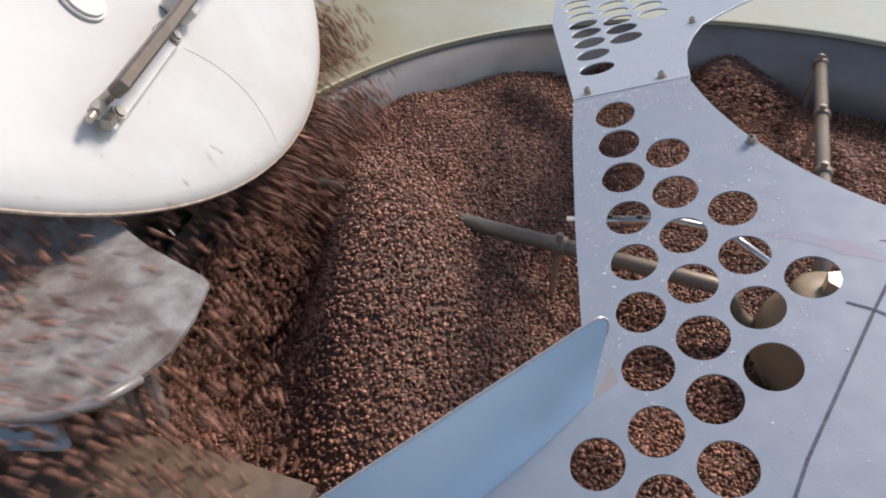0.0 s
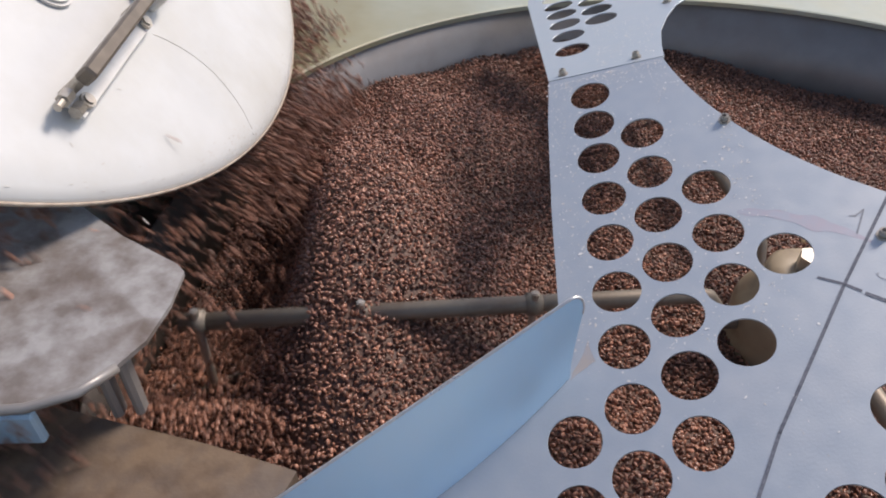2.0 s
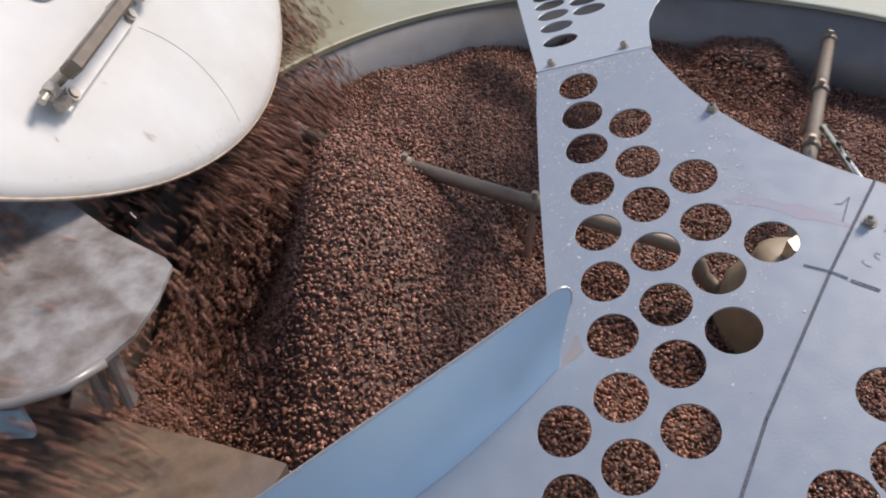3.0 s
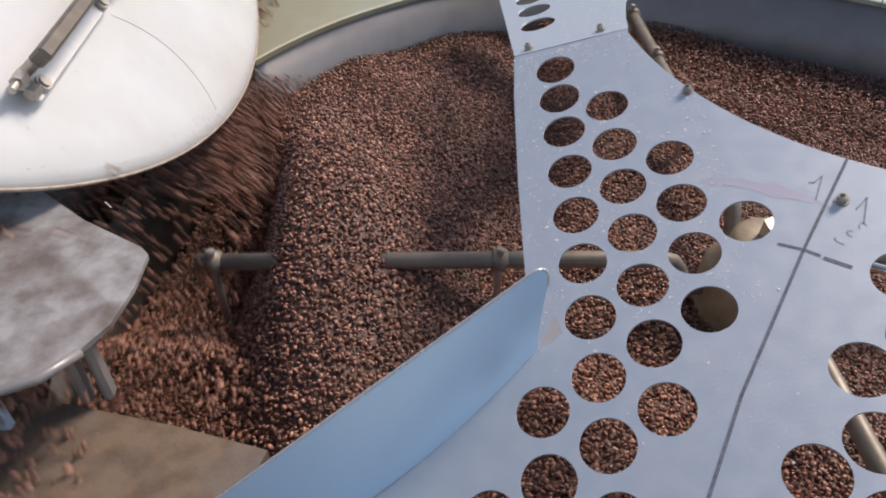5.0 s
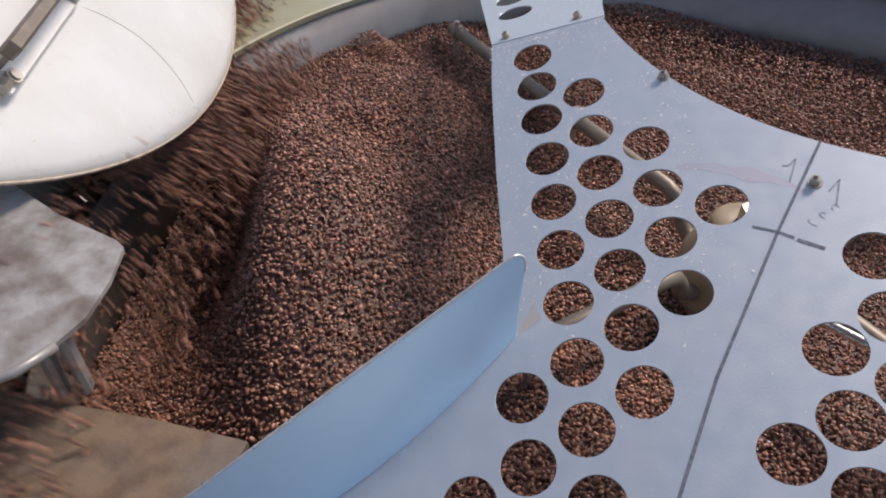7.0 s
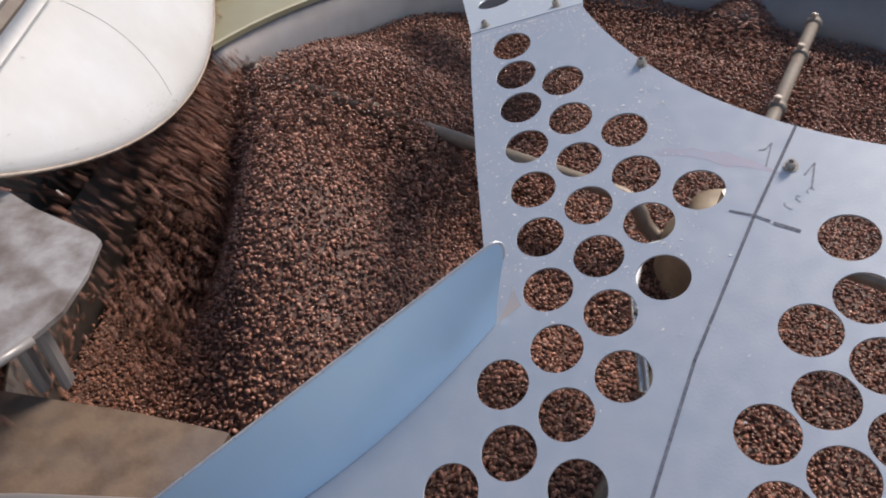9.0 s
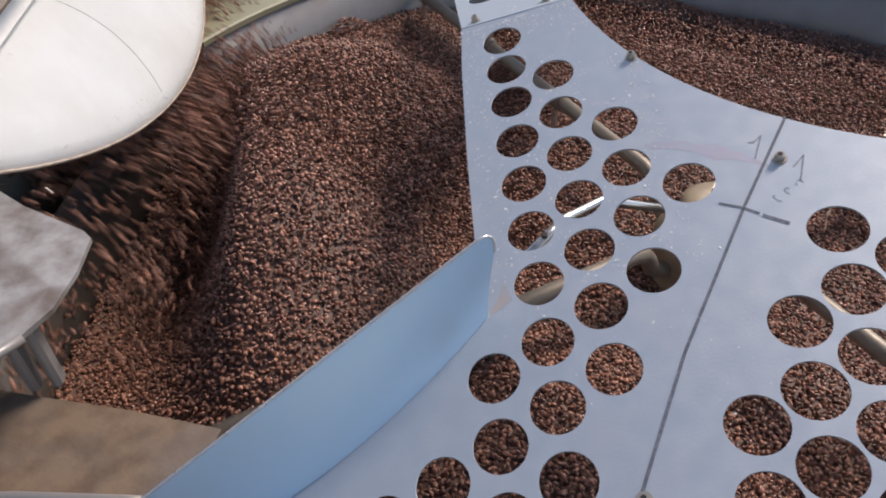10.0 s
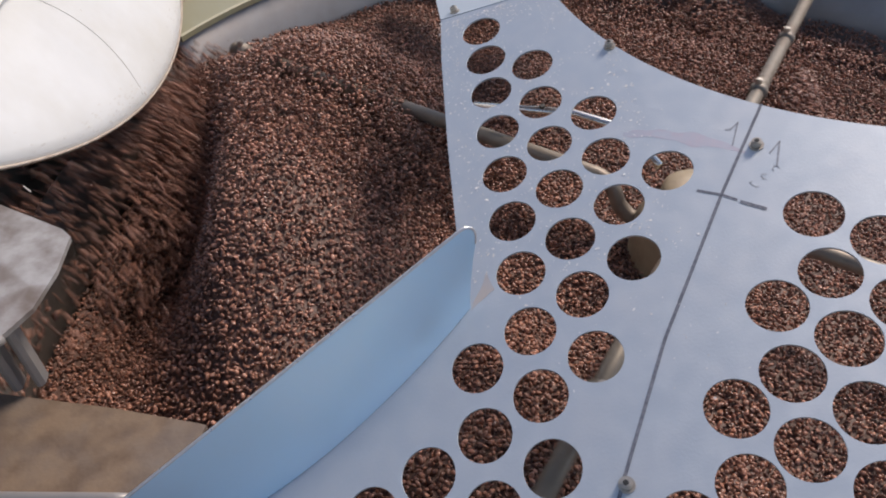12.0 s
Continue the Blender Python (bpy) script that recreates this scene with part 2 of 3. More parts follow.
def quats(rng, n, flat=0.0, normals=None):
    """Random rotation matrices; flat near 1 keeps beans lying on their side."""
    yaw = rng.uniform(0, math.tau, n)
    tilt = rng.normal(0, 1, n) * (1 - flat) * 1.2
    roll = rng.normal(0, 1, n) * (1 - flat) * 1.6 + np.where(rng.random(n) < 0.3, math.pi, 0)
    cy, sy, ct, st, cr, sr = np.cos(yaw), np.sin(yaw), np.cos(tilt), np.sin(tilt), np.cos(roll), np.sin(roll)
    z, o = np.zeros(n), np.ones(n)
    Rz = np.array([[cy, -sy, z], [sy, cy, z], [z, z, o]]).transpose(2, 0, 1)
    Ry = np.array([[ct, z, st], [z, o, z], [-st, z, ct]]).transpose(2, 0, 1)
    Rx = np.array([[o, z, z], [z, cr, -sr], [z, sr, cr]]).transpose(2, 0, 1)
    return Rz @ Ry @ Rx


def bean_cloud(name, pos, rot, rng, shape, mat=None, size=(0.0096, 0.0061, 0.0043)):
    """Many beans joined into one mesh."""
    V, F = shape
    n = len(pos)
    s = np.array(size)[None, :] * rng.uniform(0.85, 1.15, (n, 1)) * rng.uniform(0.94, 1.06, (n, 3))
    P = np.einsum("nij,nkj->nki", rot, V[None] * s[:, None, :]) + pos[:, None, :]
    me = bpy.data.meshes.new(name)
    nv, nf = len(V), len(F)
    me.vertices.add(n * nv)
    me.vertices.foreach_set("co", P.reshape(-1).astype(np.float32))
    idx = (F[None] + (np.arange(n) * nv)[:, None, None]).reshape(-1).astype(np.int32)
    me.loops.add(n * nf * 3)
    me.loops.foreach_set("vertex_index", idx)
    me.polygons.add(n * nf)
    me.polygons.foreach_set("loop_start", np.arange(0, n * nf * 3, 3, dtype=np.int32))
    me.polygons.foreach_set("use_smooth", np.ones(n * nf, dtype=bool))
    me.update(calc_edges=True)
    me.materials.append(mat or M_bean)
    return new(name, me)


# ---------------------------------------------------------------- tray: wall, rim, bean bed
HUB = (0.089, 0.119)
TRAY_R = 0.949
RIM_Z = 0.844


def smooth(a, b, x):
    t = np.clip((x - a) / (b - a), 0, 1)
    return t * t * (3 - 2 * t)


def bed_height(x, y):
    """Height of the bean bed: low near the plate, banked at the far wall, heaped beside the pour, scoured where beans strike."""
    r = np.hypot(x - HUB[0], y - HUB[1])
    z = 0.668 + 0.045 * smooth(0.0, 0.7, y)
    z = z + 0.013 * np.sin(x * 7.4 + 1.3) * np.sin(y * 6.4 + 0.4) + 0.006 * np.sin(x * 19 + y * 14)
    z = z + 0.188 * np.exp(-(((x + 0.57) / np.where(x > -0.57, 0.225, 0.085)) ** 2 + ((y - 0.23) / np.where(y > 0.23, 0.30, 0.29)) ** 2))
    z = z - 0.15 * np.exp(-(((x + 0.765) / 0.11) ** 2 + ((y - 0.28) / 0.19) ** 2))
    z = z - 0.035 * np.exp(-((x + 0.20 - 0.15 * (y - 0.4)) / 0.06) ** 2) * smooth(0.1, 0.35, y)
    z = z + 0.02 * smooth(0.70, 0.95, r) * smooth(0.0, 0.4, y)
    z = z - 0.070 * smooth(0.0, 0.55, x) * smooth(0.3, 0.9, y)
    z = z + 0.060 * np.exp(-(((x + 0.22) / 0.22) ** 2 + ((y + 0.20) / 0.20) ** 2))
    z = z + 0.030 * np.exp(-(((x + 0.38) / 0.20) ** 2 + ((y - 0.62) / 0.16) ** 2))
    return np.maximum(z, 0.54)


def build_tray():
    tray = tagged(empty("cooling_tray"), "round steel cooling tray with a cream rim, full of beans", "cooling tray")
    a0, a1 = radians(-118), radians(146)
    bm = bmesh.new()
    lathe(bm, [(TRAY_R, 0.52), (TRAY_R, RIM_Z - 0.012), (TRAY_R + 0.004, RIM_Z - 0.012), (TRAY_R + 0.004, 0.52)], 128, a0, a1, HUB)
    part("inner_wall", bm, M_steel, tray, "scuffed bare steel inner wall", True)
    # low wall added to close the open side, coloured as dark as the shaded pit
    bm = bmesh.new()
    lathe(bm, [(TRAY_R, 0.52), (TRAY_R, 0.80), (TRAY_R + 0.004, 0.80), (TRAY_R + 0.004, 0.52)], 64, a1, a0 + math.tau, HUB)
    part("inner_wall", bm, M_pit_shade, tray, "added low wall below the spout with the pit's shade in its colour", True)
    bm = bmesh.new()
    lathe(bm, [(0.0001, 0.50), (0.0001, 0.52), (TRAY_R + 0.004, 0.52), (TRAY_R + 0.004, 0.50)], 96, centre=HUB)
    part("floor_plate", bm, M_steel, tray)
    for s0, s1 in ((-118, -60), (-60, -1), (-1, 53), (53, 146)):
        bm = bmesh.new()
        lathe(bm, [(TRAY_R - 0.004, RIM_Z - 0.012), (TRAY_R - 0.004, RIM_Z - 0.002), (TRAY_R, RIM_Z), (TRAY_R + 0.36, RIM_Z),
                   (TRAY_R + 0.366, RIM_Z - 0.006), (TRAY_R + 0.366, RIM_Z - 0.012)], 48, radians(s0), radians(s1) - 0.0025, HUB)
        part("rim_segment", bm, M_cream, tray, "cream painted rim segment with a fine joint")
    bm = bmesh.new()
    lathe(bm, [(TRAY_R + 0.31, 0.0), (TRAY_R + 0.31, RIM_Z - 0.0125), (TRAY_R + 0.32, RIM_Z - 0.0125), (TRAY_R + 0.32, 0.0)], 96, a0, a1, HUB)
    part("skirt", bm, M_body, tray)
    return tray


def build_bed():
    n = 170
    xs = np.linspace(-TRAY_R, TRAY_R, n)
    bm = bmesh.new()
    grid = {}
    for i, x in enumerate(xs):
        for j, y in enumerate(xs):
            if x * x + y * y < (TRAY_R - 0.001) ** 2:
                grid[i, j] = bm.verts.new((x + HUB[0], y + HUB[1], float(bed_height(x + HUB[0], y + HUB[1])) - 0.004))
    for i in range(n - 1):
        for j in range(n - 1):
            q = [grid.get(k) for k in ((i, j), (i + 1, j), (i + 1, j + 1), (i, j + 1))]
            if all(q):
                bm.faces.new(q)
    # this base shows between the beans and carries the gaps' shade in its colour
    tagged(finish(bm, "bean_bed_base", M_gap_shade, smooth=True), "base under the roasted coffee beans, coloured as the shade between them", "coffee beans", kind="stuff")
    rng = np.random.default_rng(5)
    step = 0.0059
    g = np.arange(-TRAY_R, TRAY_R, step)
    X, Y = np.meshgrid(g, g)
    X = X.ravel() + rng.uniform(-0.5, 0.5, X.size) * step
    Y = Y.ravel() + rng.uniform(-0.5, 0.5, Y.size) * step
    ok = np.hypot(X, Y) < TRAY_R - 0.006
    X, Y = X[ok] + HUB[0], Y[ok] + HUB[1]
    ok = (Y > -0.36 - 0.25 * X) & (X < 0.80)
    X, Y = X[ok], Y[ok]
    near = np.hypot(X + 0.30, Y + 0.10) < 0.44
    for sel, shape in ((near, BEAN_NEAR), (~near, BEAN_FAR)):
        x, y = X[sel], Y[sel]
        z = bed_height(x, y) + rng.uniform(-0.005, 0.004, x.size)
        ob = bean_cloud("coffee_bean_bed", np.c_[x, y, z], quats(rng, x.size, 0.45), rng, shape)
        tagged(ob, "glossy medium-brown roasted coffee beans lying in the cooling tray", "coffee beans", kind="stuff")


def build_heap():
    """Beans that pile up against the far arm as the drum empties; starts just under the bed."""
    rng = np.random.default_rng(31)
    n = 5200
    u, v = rng.normal(0, 0.26, n), rng.normal(0, 0.15, n)
    x, y = -0.43 - 0.8 * u - 0.6 * v, 0.50 + 0.6 * u - 0.8 * v
    g = np.exp(-(u / 0.30) ** 2 - (v / 0.16) ** 2) * (1 + 0.16 * np.sin(21 * u + 1) + 0.1 * np.sin(33 * v))
    ok = (np.hypot(x - HUB[0], y - HUB[1]) < TRAY_R - 0.02) & (g > 0.06)
    x, y, g = x[ok], y[ok], g[ok]
    layers = []
    for dz in (0.0, -0.008):
        layers.append(np.c_[x + rng.normal(0, 0.004, x.size), y + rng.normal(0, 0.004, x.size), bed_height(x, y) + HEAP * (g - 1) - 0.004 + dz])
    pos = np.concatenate(layers)
    ob = bean_cloud("bean_heap", pos, quats(rng, len(pos), 0.6), rng, BEAN_FAR)
    return tagged(ob, "growing heap of roasted coffee beans against the far agitator arm", "coffee beans", kind="stuff")


HEAP = 0.10


def build_ridges():
    """Four ridges of beans that go round with the arms: a low one pushed ahead, a higher swell trailing near the wall."""
    rng = np.random.default_rng(21)
    out = []
    for k in range(4):
        n = 2000
        r = 0.26 + 0.40 * np.sqrt(rng.random(n))
        d = rng.uniform(0.015, 0.14, n)
        lump = 0.75 + 0.25 * np.sin(r * 23 + 1.7 * k)
        top = 0.060 * np.exp(-((d - 0.06) / 0.036) ** 2) * lump * smooth(0.24, 0.34, r)
        z = 0.680 + 0.02 * smooth(0.3, 0.7, r) + 0.75 * top - 0.010 * rng.random(n)
        m = 4000
        r2, d2 = 0.50 + 0.43 * np.sqrt(rng.random(m)), rng.uniform(-0.50, 0.14, m)
        top2 = 0.135 * np.exp(-((d2 + 0.17) / 0.145) ** 2) * smooth(0.46, 0.86, r2) * (0.9 + 0.1 * np.sin(31 * d2 + 2 * k))
        z2 = 0.640 + top2 - 0.008 * rng.random(m)
        ok = np.hypot(r2, d2) < TRAY_R - 0.012
        P = np.concatenate([np.c_[r, -d, z - 0.786], np.c_[r2, -d2, z2 - 0.786][ok]])
        ob = bean_cloud("bean_ridge", P, quats(rng, len(P), 0.5), rng, BEAN_FAR)
        tagged(ob, "ridge of roasted coffee beans pushed along by an agitator arm", "coffee beans", group="bean ridges", kind="stuff")
        out.append((ob, 90 * k))
    return out


def build_far_heap():
    """Beans that slowly fill the low ground by the far wall; starts just under the bed."""
    rng = np.random.default_rng(41)
    n = 9000
    x, y = rng.uniform(0.02, 0.80, n), rng.uniform(0.40, 1.06, n)
    ok = np.hypot(x - HUB[0], y - HUB[1]) < TRAY_R - 0.012
    x, y = x[ok], y[ok]
    g = smooth(0.0, 0.25, x) * smooth(0.40, 0.62, y)
    pos = np.concatenate([np.c_[x, y, bed_height(x, y) - 0.006 - 0.05 * (1 - g) - q + rng.uniform(-0.004, 0.003, x.size)] for q in (0.0,)])
    ob = bean_cloud("bean_heap", pos, quats(rng, len(pos), 0.5), rng, BEAN_FAR)
    return tagged(ob, "roasted coffee beans slowly filling the tray along its wall", "coffee beans", kind="stuff")


# ---------------------------------------------------------------- perforated guard plate
PLATE = Matrix(((0.9346, 0.0725, -0.3482, -0.2280), (-0.1344, 0.9784, -0.1570, 0.0677), (0.3293, 0.1935, 0.9242, 0.9554), (0, 0, 0, 1)))
PITCH, HOLE = 0.070, 0.0271
ROW = (0.0585, -0.0416)          # step from hole to hole across the sheet


def arc(cx, cy, r, a0, a1, n):
    return [(cx + r * math.cos(radians(a0 + (a1 - a0) * k / n)), cy + r * math.sin(radians(a0 + (a1 - a0) * k / n))) for k in range(n + 1)]


def hole_at(j, i):
    x, y = j * ROW[0], 0.245 - PITCH * i + j * ROW[1]
    if j == 0 and i == 0:
        y = 0.229
    if j == 0 and i == 1:
        y = 0.169
    return (x, y, HOLE)


def screw(parent, x, y, m=None):
    """Socket-head screw with washer."""
    s = empty("screw")
    s.parent = parent
    s.matrix_local = Matrix.Translation((x, y, 0))
    bm = bmesh.new()
    add_rod(bm, (0, 0, 0), (0, 0, 0.0012), 0.0075, seg=18)
    add_rod(bm, (0, 0, 0.0012), (0, 0, 0.0085), 0.0052, seg=18, bevel=0.0012)
    part("head", bm, M_bolt, s, smooth=False)
    bm = bmesh.new()
    add_rod(bm, (0, 0, 0.0086), (0, 0, 0.0090), 0.0027, seg=6)
    part("socket", bm, M_dark, s)
    return s


def build_guard():
    th = 0.003
    ox, oy, orad = 0.6887, 0.4154, 0.6011
    # main sheet
    guard = tagged(empty("guard_plate", PLATE), "perforated brushed stainless guard sheet with pencil marks over the tray", "guard plate", group="guard sheets")
    holes = [hole_at(0, i) for i in range(0, 11)] + [hole_at(1, i) for i in range(1, 8)] + [hole_at(2, i) for i in range(2, 6)] + [hole_at(3, 3)]
    holes += [hole_at(-1, i) for i in range(8, 12)] + [hole_at(-2, i) for i in range(10, 12)] + [hole_at(-3, 11)]
    out = [(-0.0555, 0.2796), (-0.061, 0.1925), (-0.0649, 0.03), (-0.0652, -0.20), (-0.14, -0.268), (-0.22, -0.328), (-0.31, -0.362), (-0.345, -0.53), (-0.0016, -0.53), (0.0565, -0.4100), (0.1242, -0.2840), (0.2178, -0.1386)]
    out += arc(ox, oy, orad, 228.45, 193.8, 40) + [(0.1076, 0.2751)]
    sheet_with_holes("sheet", out, holes, th, M_plate, guard)
    screw(guard, 0.1576, 0.1241)
    # second sheet beyond the pencilled seam
    side = tagged(empty("guard_plate", PLATE), "perforated brushed stainless guard sheet beside a pencilled seam", "guard plate", group="guard sheets")
    e1, e2 = Vector((0.2905, -0.0342)), Vector((-0.0722, -0.62))
    d = (e2 - e1).normalized()
    nn = Vector((-d.y, d.x))
    keep = []
    for a in range(-5, 5):
        for b in range(max(-a, 1 if a else 0), 9):
            x = 0.2912 + a * 0.0537 - b * 0.0088
            y = -0.1858 + a * 0.0215 - b * 0.0660
            off = (Vector((x, y)) - e1).dot(nn)
            if off > 0.052 and math.hypot(x - ox, y - oy) - orad > 0.045 and y > -0.49 and x < 0.405:
                keep.append((x, y, HOLE))
    out2 = [tuple(e1), (0.2188, -0.1386), (0.1252, -0.2840), (0.0575, -0.4100), (-0.0006, -0.53), (0.44, -0.53), (0.44, -0.140)] + arc(ox, oy, orad, 245.4, 228.6, 30)
    sheet_with_holes("sheet", out2, keep, th, M_plate, side)
    for x, y in ((0.2688, -0.0877), (0.0610, -0.4100)):
        screw(side, x, y)
    # far sheet, folded down towards the rim
    u = (Vector((0.1076, 0.2751, 0)) - Vector((-0.0555, 0.2796, 0))).normalized()
    fold = PLATE @ Matrix.Translation((-0.0555, 0.2800, 0.0010)) @ Matrix.Rotation(math.atan2(u.y, u.x), 4, "Z") @ Matrix.Rotation(radians(-18), 4, "X")
    far = tagged(empty("guard_plate", fold), "perforated brushed stainless guard sheet reaching over the tray rim", "guard plate", group="guard sheets")
    fh, v = [], 0.117
    for k in range(8):
        fh.append((0.032 - 0.0078 * k, v, 0.0275))
        v += max(0.0755 - 0.005 * k, 0.0585)
    fh += [(0.079 - 0.0068 * k, 0.244 + 0.0600 * k, 0.0275) for k in range(5)]
    fh += [(0.127 - 0.0068 * k, 0.352 + 0.0600 * k, 0.0275) for k in range(4)]
    fh += [(0.172, 0.470, 0.0275)]
    out3 = [(0, 0), (-0.063, 0.45), (-0.07, 0.68), (0.42, 0.70), (0.36, 0.35), (0.261, 0.281), (0.228, 0.252), (0.200, 0.22), (0.182, 0.172), (0.168, 0.113), (0.1635, 0.05), (0.1632, 0)]
    sheet_with_holes("sheet", out3, [h for h in fh if h[1] < 0.64], th, M_plate, far)
    for x, y in ((0.021, 0.0145), (0.126, 0.0175), (0.188, 0.245)):
        screw(far, x, y)
    return guard, far


def ribbon(bm, pts, w, z=0.0):
    """A thin flat stroke lying on the sheet."""
    for (x0, y0), (x1, y1) in zip(pts, pts[1:]):
        d = Vector((x1 - x0, y1 - y0)).normalized()
        s = Vector((-d.y, d.x)) * w / 2
        e = d * w * 0.3
        vs = [bm.verts.new((px, py, z)) for px, py in ((x0 - e.x + s.x, y0 - e.y + s.y), (x0 - e.x - s.x, y0 - e.y - s.y), (x1 + e.x - s.x, y1 + e.y - s.y), (x1 + e.x + s.x, y1 + e.y + s.y))]
        bm.faces.new(vs)


def build_marks(guard, far):
    """Pencil strokes, a faint pink smear and flakes of chaff on the guard sheets."""
    bm = bmesh.new()
    ribbon(bm, [(0.1979, -0.1265), (0.2184, -0.1386), (0.2300, -0.1490)], 0.0030, 0.0004)
    ribbon(bm, [(0.2335, -0.1530), (0.2524, -0.1679)], 0.0040, 0.0004)
    part("pencil_cross", bm, M_pencil, guard, "grey pencil stroke across the seam")
    bm = bmesh.new()
    ribbon(bm, [(0.2902, -0.0350), (0.2183, -0.1386), (0.1247, -0.2840), (0.0570, -0.4100), (-0.0010, -0.529)], 0.0032, 0.0005)
    part("seam_line", bm, M_pencil, guard, "dark pencilled line along the seam")
    bm = bmesh.new()
    ribbon(bm, [(0.2465, -0.056), (0.2515, -0.0575)], 0.0016, 0.0004)
    ribbon(bm, [(0.2505, -0.0580), (0.2610, -0.0510), (0.2465, -0.0800)], 0.0016, 0.0004)
    part("pencil_figure", bm, M_faint, guard, "pencilled figure one")
    bm = bmesh.new()
    ribbon(bm, [(0.2780, -0.1015), (0.2915, -0.0900), (0.2790, -0.1200)], 0.0018, 0.0004)
    part("pencil_figure", bm, M_faint, guard, "pencilled figure one")
    bm = bmesh.new()
    for k in range(3):
        x, y = 0.277 - 0.0125 * k, -0.1240 - 0.0060 * k
        pts = [(x + 0.0035 * math.cos(q * 0.9 + k), y + 0.0045 * math.sin(q * 0.9 + 0.6 * k)) for q in range(5)]
        ribbon(bm, pts, 0.0008, 0.0004)
    part("pencil_scribble", bm, M_faint, guard, "faint pencil scribble")
    rng = random.Random(8)
    bm = bmesh.new()
    up, dn = [], []
    for k in range(40):
        t = k / 39
        x, y = 0.142 + 0.114 * t, -0.024 - 0.035 * t - 0.034 * t * t
        w = 0.0065 * (0.35 + math.sin(math.pi * t)) * (1 + 0.35 * math.sin(17 * t) * math.sin(7 * t + 1))
        up.append(bm.verts.new((x + 0.3 * w, y + w, 0.00012)))
        dn.append(bm.verts.new((x - 0.3 * w, y - w * (0.7 + 0.3 * math.cos(11 * t)), 0.00012)))
    for k in range(39):
        bm.faces.new((up[k], dn[k], dn[k + 1], up[k + 1]))
    part("pink_smear", bm, M_pink, guard, "faint pinkish smear")
    def flakes(name, parent, n, put, smin, smax):
        bm = bmesh.new()
        for _ in range(n):
            x, y = put()
            r = rng.uniform(smin, smax) * (1 if rng.random() < 0.85 else 1.8)
            a0 = rng.uniform(0, 6)
            m = Matrix.Translation((x, y, 0.0003 + rng.random() * 0.0003)) @ Euler((rng.uniform(-0.15, 0.15), rng.uniform(-0.15, 0.15), a0)).to_matrix().to_4x4()
            bm.faces.new([bm.verts.new(m @ Vector((r * f * math.cos(a), r * 0.6 * f * math.sin(a), 0))) for a, f in [(math.tau * q / 5, rng.uniform(0.6, 1)) for q in range(5)]])
        ob = part(name, bm, M_chaff, parent, "tiny pale flakes of coffee chaff")
        ob["kind"] = "stuff"
    solid = [hole_at(0, i) for i in range(11)] + [hole_at(1, i) for i in range(8)] + [hole_at(2, i) for i in range(6)] + [hole_at(3, 3)]
    solid += [hole_at(-1, i) for i in range(8, 12)]

    def put_main(draw):
        while True:
            x, y = draw()
            if all(math.hypot(x - a, y - b) > r + 0.002 for a, b, r in solid) and math.hypot(x - 0.6887, y - 0.4154) > 0.605 and x > -0.060:
                return x, y

    flakes("chaff", guard, 900, lambda: put_main(lambda: (rng.uniform(-0.06, 0.17), 0.27 - 0.46 * rng.random() ** 1.7)), 0.0006, 0.0020)
    flakes("chaff", guard, 90, lambda: put_main(lambda: (rng.uniform(-0.05, 0.20), rng.uniform(-0.35, 0.0))), 0.0006, 0.0015)
    flakes("chaff", far, 220, lambda: (rng.uniform(0.065, 0.155), rng.uniform(0.01, 0.20)), 0.0007, 0.0018)


